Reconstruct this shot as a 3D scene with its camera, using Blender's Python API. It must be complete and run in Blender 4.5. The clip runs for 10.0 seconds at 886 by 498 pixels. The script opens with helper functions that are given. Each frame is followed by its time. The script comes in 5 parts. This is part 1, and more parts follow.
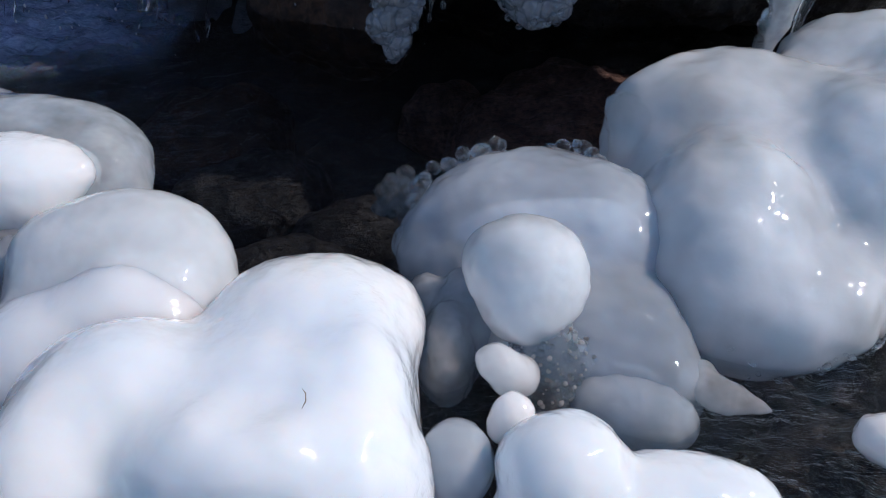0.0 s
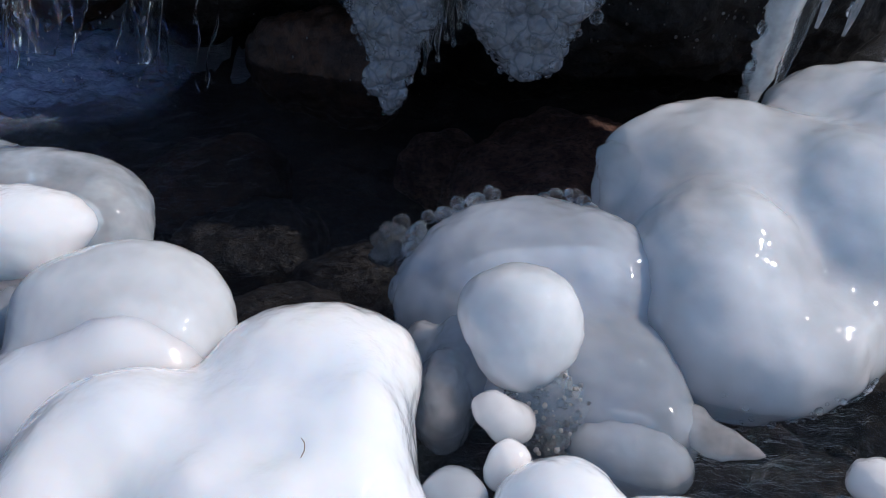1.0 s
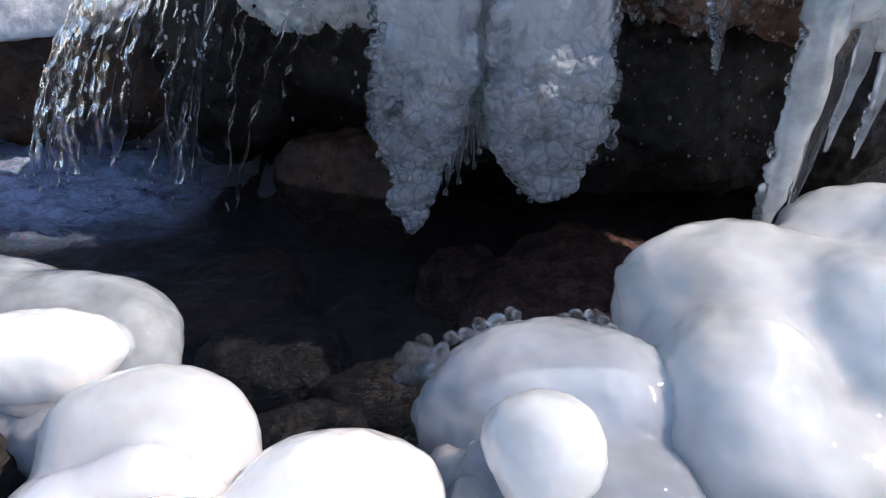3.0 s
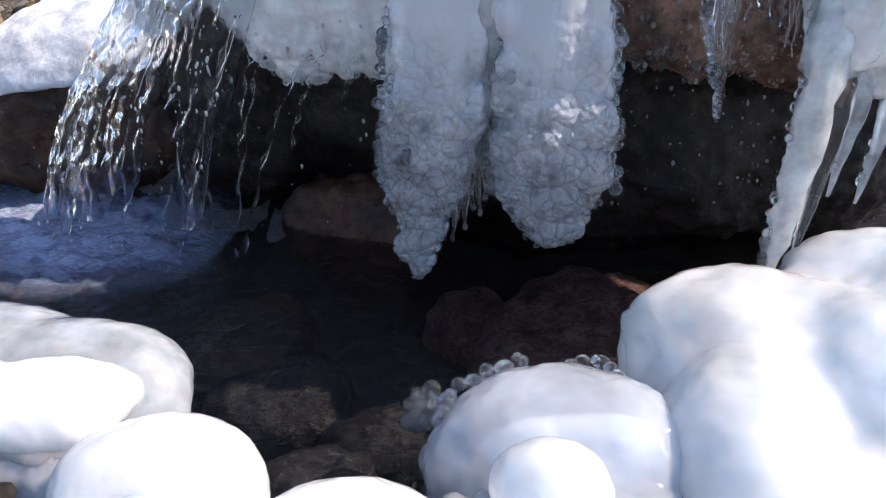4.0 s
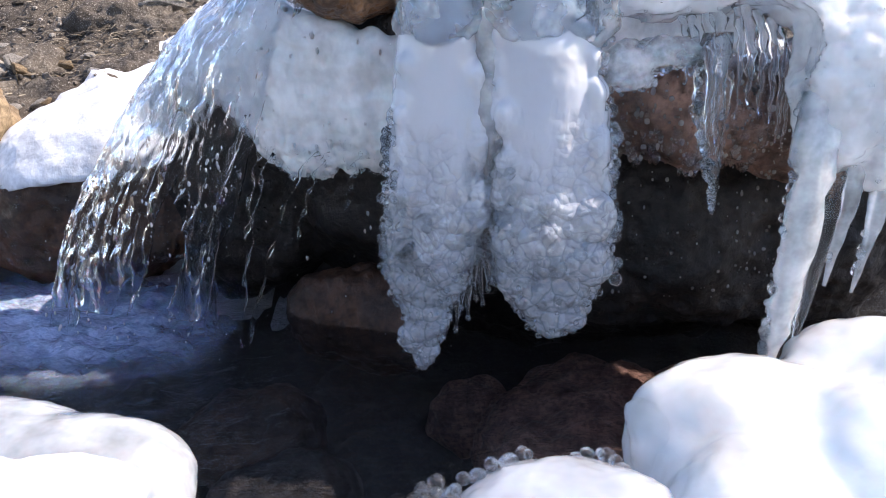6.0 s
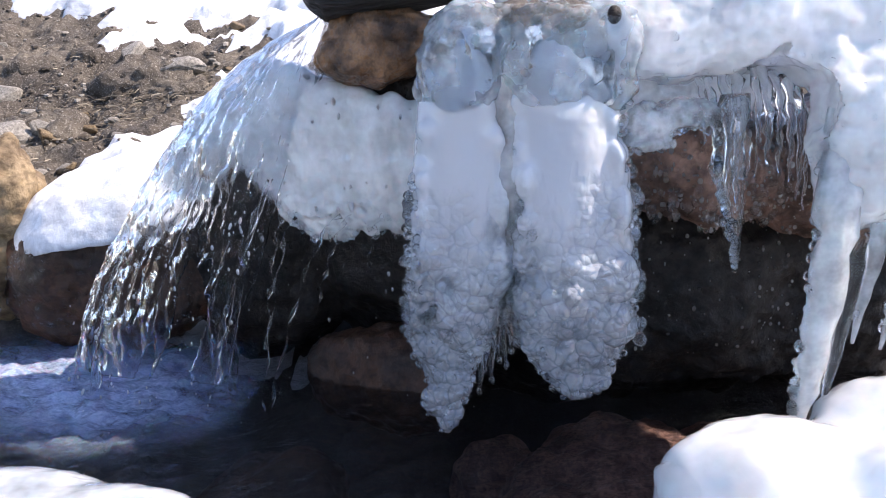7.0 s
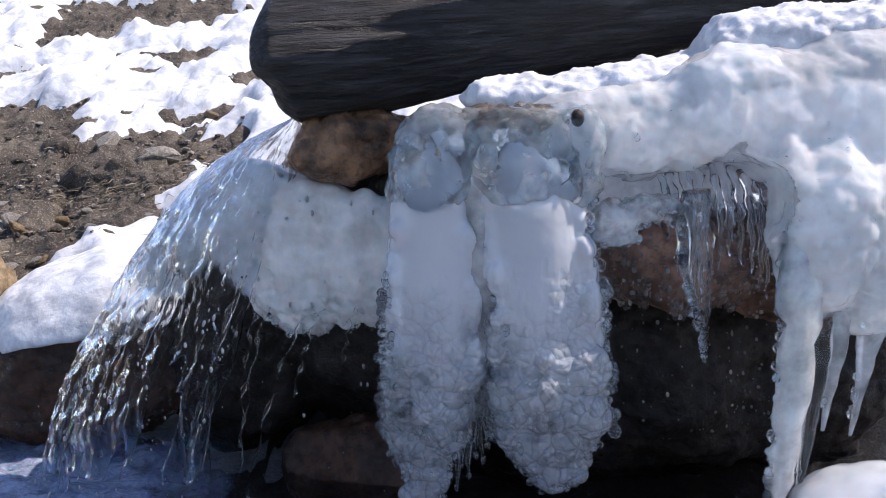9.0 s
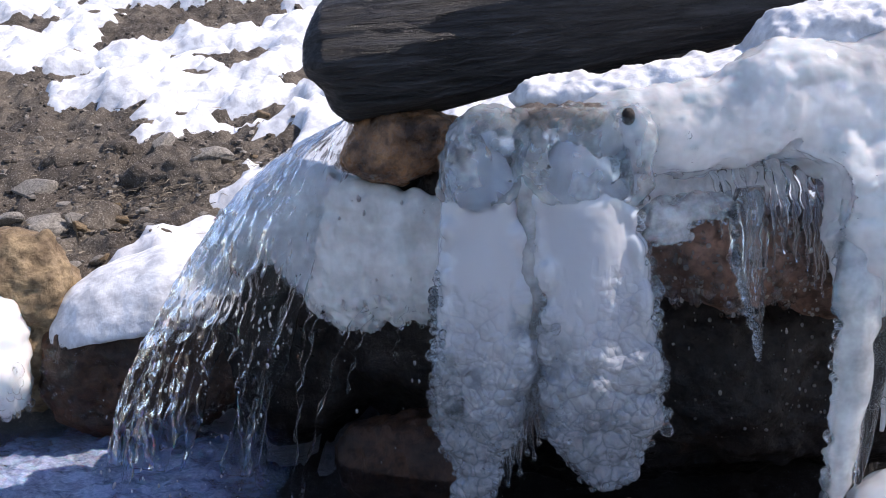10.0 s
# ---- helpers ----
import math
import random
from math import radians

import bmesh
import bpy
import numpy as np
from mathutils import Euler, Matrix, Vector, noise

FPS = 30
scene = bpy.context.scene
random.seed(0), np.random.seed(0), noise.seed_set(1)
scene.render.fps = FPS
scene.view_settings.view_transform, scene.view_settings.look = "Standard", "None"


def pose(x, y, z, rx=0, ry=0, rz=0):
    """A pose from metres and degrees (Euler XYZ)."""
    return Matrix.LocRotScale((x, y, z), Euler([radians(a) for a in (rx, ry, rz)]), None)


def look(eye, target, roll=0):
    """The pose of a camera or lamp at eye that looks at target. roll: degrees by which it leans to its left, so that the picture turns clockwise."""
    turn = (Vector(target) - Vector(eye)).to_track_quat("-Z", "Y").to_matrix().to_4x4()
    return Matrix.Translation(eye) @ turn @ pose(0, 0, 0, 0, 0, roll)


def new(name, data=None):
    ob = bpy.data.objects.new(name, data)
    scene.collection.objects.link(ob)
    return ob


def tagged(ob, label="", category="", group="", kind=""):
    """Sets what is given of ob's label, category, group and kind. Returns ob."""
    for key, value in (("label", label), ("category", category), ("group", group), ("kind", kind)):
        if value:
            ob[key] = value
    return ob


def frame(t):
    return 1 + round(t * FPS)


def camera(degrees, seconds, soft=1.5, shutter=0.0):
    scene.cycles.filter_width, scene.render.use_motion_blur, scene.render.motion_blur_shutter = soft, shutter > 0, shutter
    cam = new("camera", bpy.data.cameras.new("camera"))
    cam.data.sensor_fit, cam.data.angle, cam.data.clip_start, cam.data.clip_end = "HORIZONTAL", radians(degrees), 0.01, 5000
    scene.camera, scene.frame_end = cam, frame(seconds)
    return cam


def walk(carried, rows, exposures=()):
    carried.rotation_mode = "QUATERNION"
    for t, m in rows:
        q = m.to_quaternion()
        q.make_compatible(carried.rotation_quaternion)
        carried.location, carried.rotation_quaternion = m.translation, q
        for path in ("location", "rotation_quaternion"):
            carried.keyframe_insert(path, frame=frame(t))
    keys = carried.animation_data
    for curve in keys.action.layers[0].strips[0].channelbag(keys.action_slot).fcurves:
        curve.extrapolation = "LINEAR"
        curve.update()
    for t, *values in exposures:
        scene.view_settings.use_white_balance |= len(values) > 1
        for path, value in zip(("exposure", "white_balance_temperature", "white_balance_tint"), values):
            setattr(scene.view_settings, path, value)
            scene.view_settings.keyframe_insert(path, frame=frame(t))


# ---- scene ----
import itertools

cam = camera(59.6, 10.0, soft=1.0)
PATH = [
    (0, (-0.042, 0.041, 0.956), (0.013, 1.582, -0.318), 1.5),
    (0.5, (-0.045, 0.04, 0.966), (0.023, 1.616, -0.264), 1.5),
    (1, (-0.044, 0.029, 0.977), (0.024, 1.637, -0.21), 1.4),
    (1.5, (-0.042, 0.035, 0.99), (0.014, 1.669, -0.161), 1.0),
    (2, (-0.043, 0.029, 1.002), (-0.002, 1.697, -0.102), 0.6),
    (2.5, (-0.051, 0.029, 1.013), (-0.022, 1.739, -0.023), 0.6),
    (4, (-0.051, 0.018, 1.048), (-0.049, 1.812, 0.163), -0.2),
    (4.5, (-0.055, 0.014, 1.048), (-0.059, 1.825, 0.201), -0.1),
    (5, (-0.061, 0.008, 1.058), (-0.06, 1.841, 0.259), -0.3),
    (5.5, (-0.047, -0.001, 1.071), (-0.047, 1.854, 0.323), -0.5),
    (7, (-0.071, 0.006, 1.112), (-0.106, 1.922, 0.537), -1.8),
    (7.5, (-0.065, 0.0, 1.139), (-0.138, 1.932, 0.627), -2.4),
    (8, (-0.074, -0.004, 1.161), (-0.136, 1.945, 0.718), -2.3),
    (8.5, (-0.067, -0.006, 1.181), (-0.086, 1.956, 0.797), -2.1),
    (9, (-0.066, -0.001, 1.172), (-0.029, 1.958, 0.77), -2.4),
    (9.5, (-0.062, -0.008, 1.181), (-0.076, 1.948, 0.765), -2.9),
    (10, (-0.076, -0.017, 1.188), (-0.158, 1.938, 0.776), -3.4),
]
walk(cam, [(t, look(eye, target, roll)) for t, eye, target, roll in PATH],
     exposures=[(0, -0.38, 6350, 14), (2.5, 0.15, 7000, 16), (4.5, 1.08, 7200, 19), (7.0, 1.32, 7050, 20), (7.8, 1.16, 7000, 20), (9, 0.66, 6850, 20), (10, 0.63, 6850, 20)])

# ---- world and sun ----
SUN = Vector((0.66, 0.02, 0.75)).normalized()
world = bpy.data.worlds.new("sky")
scene.world = world
world.use_nodes = True
wn = world.node_tree
sky = wn.nodes.new("ShaderNodeTexSky")
sky.sky_type, sky.sun_disc = "NISHITA", False
sky.sun_elevation = math.asin(SUN.z)
sky.sun_rotation = math.atan2(SUN.x, SUN.y)
sky.altitude = 1500
wn.links.new(sky.outputs["Color"], wn.nodes["Background"].inputs["Color"])
wn.nodes["Background"].inputs["Strength"].default_value = 0.145
sun = new("sun", bpy.data.lights.new("sun", "SUN"))
sun.data.energy, sun.data.angle, sun.data.color = 3.8, radians(0.55), (1.0, 0.95, 0.87)
sun.matrix_world = look((0, 0, 0), -SUN)


# ---- materials ----
class Nodes:
    """A small builder for node materials."""

    def __init__(self, name):
        self.mat = bpy.data.materials.new(name)
        self.mat.use_nodes = True
        self.tree = self.mat.node_tree
        self.out = self.tree.nodes["Material Output"]
        self.bsdf = self.tree.nodes["Principled BSDF"]
        self.coord = self.add("ShaderNodeTexCoord").outputs["Object"]

    def add(self, kind, **inputs):
        node = self.tree.nodes.new(kind)
        for key, value in inputs.items():
            self.put(node, key.replace("_", " "), value)
        return node

    def put(self, node, key, value):
        socket = node.inputs[int(key[1:])] if key[0] == "i" and key[1:].isdigit() else node.inputs[key]
        if isinstance(value, bpy.types.NodeSocket):
            self.tree.links.new(value, socket)
        else:
            socket.default_value = value

    def set(self, **inputs):
        for key, value in inputs.items():
            self.put(self.bsdf, key.replace("_", " "), value)
        return self

    def noise(self, scale, detail=4.0, rough=0.55, stretch=(1, 1, 1), distortion=0.0, turn=(0, 0, 0)):
        m = self.add("ShaderNodeMapping", Vector=self.coord)
        m.inputs["Scale"].default_value = stretch
        m.inputs["Rotation"].default_value = turn
        n = self.add("ShaderNodeTexNoise", Vector=m.outputs["Vector"], Scale=scale, Detail=detail, Roughness=rough, Distortion=distortion)
        return n.outputs["Fac"]

    def cells(self, scale, feature="F1", stretch=(1, 1, 1)):
        m = self.add("ShaderNodeMapping", Vector=self.coord)
        m.inputs["Scale"].default_value = stretch
        n = self.add("ShaderNodeTexVoronoi", Vector=m.outputs["Vector"], Scale=scale)
        n.feature = feature
        return n.outputs["Distance"]

    def ramp(self, fac, *stops):
        n = self.add("ShaderNodeValToRGB", Fac=fac)
        els = n.color_ramp.elements
        while len(els) < len(stops):
            els.new(0.5)
        for el, (at, c) in zip(els, stops):
            el.position = at
            el.color = (c, c, c, 1) if isinstance(c, (int, float)) else (*c, 1)
        return n.outputs["Color"]

    def math(self, op, a, b=0.0):
        n = self.add("ShaderNodeMath", i0=a, i1=b)
        n.operation = op
        return n.outputs[0]

    def mix(self, fac, a, b):
        n = self.add("ShaderNodeMix")
        n.data_type = "RGBA"
        for k, v in ((0, fac), (6, a), (7, b)):
            if isinstance(v, tuple):
                v = (*v, 1)
            self.put(n, "i%d" % k, v)
        return n.outputs[2]

    def bump(self, height, strength=0.3, distance=0.01, under=None):
        n = self.add("ShaderNodeBump", Height=height, Strength=strength, Distance=distance)
        if under is not None:
            self.put(n, "Normal", under)
        return n.outputs["Normal"]

    def random(self):
        return self.add("ShaderNodeObjectInfo").outputs["Random"]


def white_ice():
    n = Nodes("white_ice")
    cloud, patch, fine = n.noise(4.5, 3, 0.5), n.noise(7, 3), n.noise(95, 3)
    col = n.mix(n.ramp(cloud, (0.30, 0.0), (0.68, 1.0)), (0.74, 0.80, 0.88), (0.90, 0.92, 0.95))
    n.set(Base_Color=col, Roughness=n.ramp(n.noise(30, 4), (0.35, 0.03), (0.7, 0.12)), IOR=1.31,
          Subsurface_Weight=1.0, Subsurface_Scale=0.10, Subsurface_Radius=(0.75, 0.92, 1.0), Coat_Weight=1.0, Coat_Roughness=0.03, Coat_IOR=1.5)
    frost = n.math("MULTIPLY", fine, n.ramp(patch, (0.52, 0.04), (0.66, 1.0)))
    lump = n.bump(frost, 0.8, 0.006, n.bump(n.noise(30, 2), 0.35, 0.012))
    n.set(Normal=n.bump(fine, 0.03, 0.003, n.bump(n.noise(13, 2), 0.12, 0.012)), Coat_Normal=lump)
    return n.mat


def cloudy_ice(name, clear=(0.25, 0.7), tint=(0.78, 0.85, 0.93), rough=0.14, bump=0.3, scale=9, run=1.0, see=None, knobs=0.0, depth=0.12):
    """Half-clear ice: part lets light through, part scatters it."""
    n = Nodes(name)
    cloud = n.noise(scale, 4, 0.6)
    n.set(Base_Color=(*tint, 1), Roughness=rough, IOR=1.31,
          Transmission_Weight=n.ramp(cloud, (0.35, clear[0]), (0.68, clear[1])),
          Subsurface_Weight=1.0, Subsurface_Scale=depth, Subsurface_Radius=(0.8, 0.95, 1.0), Coat_Weight=0.6, Coat_Roughness=0.02, Coat_IOR=1.4)
    n.set(Normal=n.bump(n.noise(70, 4, 0.55, (1, 1, run)), bump * 0.5, 0.004, n.bump(n.noise(18, 3, 0.55, (1, 1, run)), bump, 0.012)))
    if knobs:
        dome_like = n.math("SUBTRACT", 1.0, n.cells(34, "F1", (1, 1, 0.8)))
        small = n.math("SUBTRACT", 1.0, n.cells(85, "F1", (1, 1, 0.8)))
        n.set(Normal=n.bump(small, knobs * 0.4, 0.006, n.bump(dome_like, knobs * 0.6, 0.016)), Coat_Normal=n.bump(small, knobs * 0.6, 0.008, n.bump(dome_like, knobs, 0.018)))
    if see:
        glass = n.add("ShaderNodeBsdfTransparent", Color=(0.86, 0.92, 0.97, 1))
        part_clear = n.ramp(n.noise(scale * 1.4, 3, 0.5, (1, 1, run)), (0.35, see[0]), (0.65, see[1]))
        wet = n.add("ShaderNodeBsdfGlossy", Roughness=0.04, Color=(1, 1, 1, 1), Normal=n.bump(n.noise(40, 2), 0.15, 0.006))
        skin_gloss = n.add("ShaderNodeMixShader", i0=n.add("ShaderNodeFresnel", IOR=1.31).outputs[0], i1=glass.outputs[0], i2=wet.outputs[0])
        both = n.add("ShaderNodeMixShader", i0=part_clear, i1=n.bsdf.outputs[0], i2=skin_gloss.outputs[0])
        n.put(n.out, "Surface", both.outputs[0])
    return n.mat


def clear_ice():
    n = Nodes("clear_ice")
    n.set(Base_Color=(0.95, 0.98, 1.0, 1), Roughness=0.0, IOR=1.31, Transmission_Weight=n.ramp(n.noise(40, 2), (0.35, 1.0), (0.65, 0.96)))
    n.set(Normal=n.bump(n.noise(60, 3), 0.2, 0.005))
    return n.mat


def snow():
    n = Nodes("snow")
    big, fine = n.noise(5, 4), n.noise(160, 6, 0.7)
    dirty = n.ramp(n.noise(13, 5, 0.65, (1, 2, 1), 0.4, (0, 0, 0.45)), (0.40, 1.0), (0.60, 0.0))
    n.set(Base_Color=n.mix(n.math("MULTIPLY", dirty, 0.6), n.mix(big, (0.72, 0.76, 0.83), (0.84, 0.86, 0.89)), (0.36, 0.38, 0.42)), Roughness=0.75, IOR=1.31,
          Subsurface_Weight=0.5, Subsurface_Scale=0.015, Subsurface_Radius=(0.9, 1.0, 1.1))
    n.set(Normal=n.bump(fine, 0.35, 0.004, n.bump(n.noise(28, 5), 0.3, 0.015)))
    return n.mat


def wet_rock(name, dark, light, rough=(0.12, 0.5), scale=7, spec=0.5):
    n = Nodes(name)
    big, mid, fine = n.noise(scale, 5, 0.6), n.noise(scale * 5, 6, 0.65), n.noise(scale * 30, 5, 0.7)
    col = n.mix(n.ramp(big, (0.35, 0.0), (0.65, 1.0)), dark, light)
    col = n.mix(n.ramp(mid, (0.45, 0.0), (0.62, 0.6)), col, tuple(0.45 * c for c in dark))
    n.set(Base_Color=col, Roughness=n.ramp(mid, (0.35, rough[0]), (0.65, rough[1])), Specular_IOR_Level=spec)
    n.set(Normal=n.bump(fine, 0.4, 0.004, n.bump(mid, 0.6, 0.02)))
    return n.mat


def bark():
    n = Nodes("charred_wood")
    grain = n.noise(14, 6, 0.65, (0.35, 4, 4), 0.6)
    streak = n.noise(40, 5, 0.6, (0.10, 3, 3))
    blotch = n.noise(4, 4)
    col = n.mix(n.ramp(grain, (0.40, 0.0), (0.68, 1.0)), (0.003, 0.0035, 0.005), (0.055, 0.056, 0.062))
    col = n.mix(n.ramp(blotch, (0.55, 0.0), (0.75, 0.4)), col, (0.022, 0.016, 0.012))
    n.set(Base_Color=col, Roughness=n.ramp(streak, (0.35, 0.30), (0.7, 0.7)))
    n.set(Normal=n.bump(streak, 0.8, 0.008, n.bump(grain, 1.0, 0.03)))
    return n.mat


def soil():
    n = Nodes("soil")
    big, mid, fine = n.noise(1.6, 5, 0.6), n.noise(14, 6, 0.75), n.noise(140, 5, 0.75)
    col = n.mix(n.ramp(big, (0.38, 0.0), (0.62, 1.0)), (0.060, 0.048, 0.038), (0.16, 0.135, 0.105))
    col = n.mix(n.ramp(mid, (0.42, 0.0), (0.6, 0.85)), col, (0.035, 0.028, 0.022))
    col = n.mix(n.ramp(fine, (0.54, 0.0), (0.68, 0.8)), col, (0.42, 0.39, 0.35))
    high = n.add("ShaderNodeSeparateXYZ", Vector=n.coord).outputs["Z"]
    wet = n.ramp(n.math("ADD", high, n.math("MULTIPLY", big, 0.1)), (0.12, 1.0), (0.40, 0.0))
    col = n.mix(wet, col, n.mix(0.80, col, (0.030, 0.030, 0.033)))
    n.set(Base_Color=col, Roughness=0.85)
    n.set(Normal=n.bump(fine, 0.6, 0.006, n.bump(mid, 0.9, 0.03)))
    return n.mat


def pool_water():
    """Clear dark stream water: sees through to the bed, mirrors by its gloss."""
    n = Nodes("stream_water")
    n.tree.nodes.remove(n.bsdf)
    wave = n.bump(n.noise(110, 3, 0.6, (1, 1.8, 1)), 0.25, 0.004, n.bump(n.noise(24, 4, 0.6, (1, 2.0, 1), 0.7), 0.85, 0.022))
    clear = n.add("ShaderNodeBsdfTransparent", Color=(0.87, 0.89, 0.91, 1))
    gloss = n.add("ShaderNodeBsdfGlossy", Color=(1, 1, 1, 1), Roughness=0.04, Normal=wave)
    fres = n.add("ShaderNodeFresnel", IOR=1.33, Normal=wave)
    mix = n.add("ShaderNodeMixShader", i0=fres.outputs[0], i1=clear.outputs[0], i2=gloss.outputs[0])
    n.put(n.out, "Surface", mix.outputs[0])
    return n.mat


def falling_water(name, clear=0.3):
    """Moving glassy water: bends what lies behind it, and lets some light straight through."""
    n = Nodes(name)
    n.set(Base_Color=(0.93, 0.96, 1.0, 1), Roughness=0.0, IOR=1.33, Transmission_Weight=1.0, Specular_IOR_Level=0.8)
    n.set(Normal=n.bump(n.noise(60, 3, 0.55, (1, 1, 0.5), 0.8), 0.35, 0.006))
    see = n.add("ShaderNodeBsdfTransparent", Color=(0.94, 0.96, 0.98, 1))
    mix = n.add("ShaderNodeMixShader", i0=1.0 - clear, i1=see.outputs[0], i2=n.bsdf.outputs[0])
    n.put(n.out, "Surface", mix.outputs[0])
    return n.mat


def column_ice():
    """Milky hanging ice: smooth above, grown together from bead-like grains towards the tip, with clear seams coloured
    dark to imitate refracted outlines.
    """
    n = Nodes("column_ice")
    high = n.add("ShaderNodeSeparateXYZ", Vector=n.coord).outputs["Z"]
    cloud = n.noise(11, 3, 0.55, (1, 1, 0.5))
    level = n.math("ADD", high, n.math("MULTIPLY", cloud, 0.35))
    grainy = n.ramp(level, (0.64, 1.0), (0.96, 0.0))
    bent = n.add("ShaderNodeTexNoise", Vector=n.coord, Scale=22.0, Detail=2.0)
    warp = n.add("ShaderNodeVectorMath", i0=bent.outputs["Color"], i1=(0.03, 0.03, 0.03), i2=n.coord)
    warp.operation = "MULTIPLY_ADD"

    def grain(scale, feature):
        v = n.add("ShaderNodeTexVoronoi", Vector=warp.outputs[0], Scale=scale)
        v.feature = feature
        return v.outputs["Distance"]

    seam = n.math("MULTIPLY", n.math("MAXIMUM", n.ramp(grain(26, "DISTANCE_TO_EDGE"), (0.01, 1.0), (0.09, 0.0)), n.math("MULTIPLY", n.ramp(grain(62, "DISTANCE_TO_EDGE"), (0.02, 1.0), (0.12, 0.0)), n.ramp(n.noise(16, 2), (0.50, 0.0), (0.62, 0.8)))), grainy)
    milk = n.mix(n.noise(5, 3, 0.5, (1, 1, 0.4)), (0.70, 0.76, 0.85), (0.86, 0.89, 0.94))
    # Dark refracted outlines between the grains are mixed into the base colour.
    n.set(Base_Color=n.mix(n.math("MULTIPLY", seam, 0.42), milk, (0.22, 0.27, 0.36)), Roughness=0.0, IOR=1.31,
          Transmission_Weight=n.math("MAXIMUM", n.ramp(level, (0.62, 0.72), (0.95, 0.40)), n.math("MULTIPLY", seam, 0.55)),
          Subsurface_Weight=1.0, Subsurface_Scale=0.004, Subsurface_Radius=(0.85, 0.95, 1.0), Coat_Weight=1.0, Coat_Roughness=0.0, Coat_IOR=1.5)
    humps = n.math("MULTIPLY", n.math("ADD", n.math("MULTIPLY", grain(26, "F1"), -1.0), n.math("MULTIPLY", grain(62, "F1"), -0.4)), grainy)
    n.set(Normal=n.bump(humps, 1.0, 0.035, n.bump(n.noise(26, 2, 0.5, (1, 1, 0.4)), 0.15, 0.008)))
    return n.mat


def foam_water():
    n = Nodes("foam")
    a, b = n.noise(7, 5, 0.6, (1, 1.8, 1), 0.6), n.noise(55, 5, 0.7, (1, 2.0, 1))
    n.set(Base_Color=n.mix(b, (0.16, 0.25, 0.48), (0.60, 0.68, 0.84)), Roughness=0.25, IOR=1.33, Subsurface_Weight=0.4, Subsurface_Scale=0.02)
    n.set(Normal=n.bump(b, 0.6, 0.01, n.bump(n.noise(24, 3, 0.6, (1, 2, 1)), 0.7, 0.02)))
    see = n.add("ShaderNodeBsdfTransparent", Color=(1, 1, 1, 1))
    edge = n.add("ShaderNodeVertexColor")
    edge.layer_name = "cover"
    cover = n.math("MULTIPLY", edge.outputs["Color"], n.ramp(n.math("ADD", a, n.math("MULTIPLY", b, 0.5)), (0.50, 0.18), (0.85, 0.95)))
    mix = n.add("ShaderNodeMixShader", i0=cover, i1=see.outputs[0], i2=n.bsdf.outputs[0])
    n.put(n.out, "Surface", mix.outputs[0])
    return n.mat


WHITE, SNOW, CLEAR = white_ice(), snow(), clear_ice()
CLOUDY = cloudy_ice("cloudy_ice", (0.10, 0.35), (0.70, 0.77, 0.87), 0.04, 0.12, 3.5, see=(0.36, 0.62), depth=0.06)
RIM = cloudy_ice("glassy_rim_ice", (0.2, 0.5), (0.80, 0.86, 0.94), 0.03, 0.12, 8, see=(0.38, 0.66))
CURTAIN = cloudy_ice("curtain_ice", (0.12, 0.40), (0.90, 0.92, 0.95), 0.03, 0.45, 12, 0.5, see=(0.0, 0.22), depth=0.02)
COLUMN = column_ice()
INNER = cloudy_ice("bright_inner_ice", (0.1, 0.5), (0.95, 0.96, 0.98), 0.04, 0.6, 18)
TIP = COLUMN
APRON = cloudy_ice("apron_ice", (0.15, 0.50), (0.88, 0.91, 0.96), 0.02, 0.25, 7, 0.5, see=(0.0, 0.30), depth=0.03)
CROWN = cloudy_ice("glassy_crown_ice", (0.55, 1.0), (0.86, 0.91, 0.97), 0.0, 0.10, 10, 0.6, see=(0.30, 0.85), depth=0.02)
SHAFT = cloudy_ice("glassy_shaft_ice", (0.38, 0.82), (0.88, 0.92, 0.98), 0.0, 0.15, 9, 0.3, see=(0.02, 0.30), depth=0.02)
CHUNK = cloudy_ice("wet_chunk_ice", (0.45, 0.95), (0.92, 0.95, 0.98), 0.0, 0.3, 16, see=(0.05, 0.45), depth=0.01)
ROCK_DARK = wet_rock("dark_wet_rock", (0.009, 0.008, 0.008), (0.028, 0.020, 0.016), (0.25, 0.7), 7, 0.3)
ROCK_BROWN = wet_rock("brown_wet_rock", (0.018, 0.008, 0.004), (0.085, 0.032, 0.012), (0.3, 0.65))
ROCK_WEDGE = wet_rock("orange_wet_rock", (0.045, 0.022, 0.012), (0.50, 0.27, 0.14), (0.15, 0.5), 10)
ROCK_FACE = wet_rock("rust_brown_rock", (0.030, 0.016, 0.010), (0.42, 0.24, 0.18), (0.25, 0.6), 6)
ROCK_CAP = wet_rock("frosted_stone", (0.035, 0.028, 0.025), (0.20, 0.17, 0.15), (0.2, 0.6), 22)
ROCK_RED = wet_rock("red_brown_rock", (0.13, 0.066, 0.050), (0.48, 0.26, 0.20), (0.3, 0.6), 14)
ROCK_BED = wet_rock("pool_bed_stone", (0.008, 0.007, 0.008), (0.032, 0.024, 0.022), (0.4, 0.7), 9)
ROCK_GREY = wet_rock("grey_bank_stone", (0.17, 0.155, 0.135), (0.46, 0.43, 0.38), (0.5, 0.85), 13)
ROCK_OCHRE = wet_rock("ochre_rock", (0.13, 0.085, 0.045), (0.34, 0.25, 0.14), (0.4, 0.8), 9)
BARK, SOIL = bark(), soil()
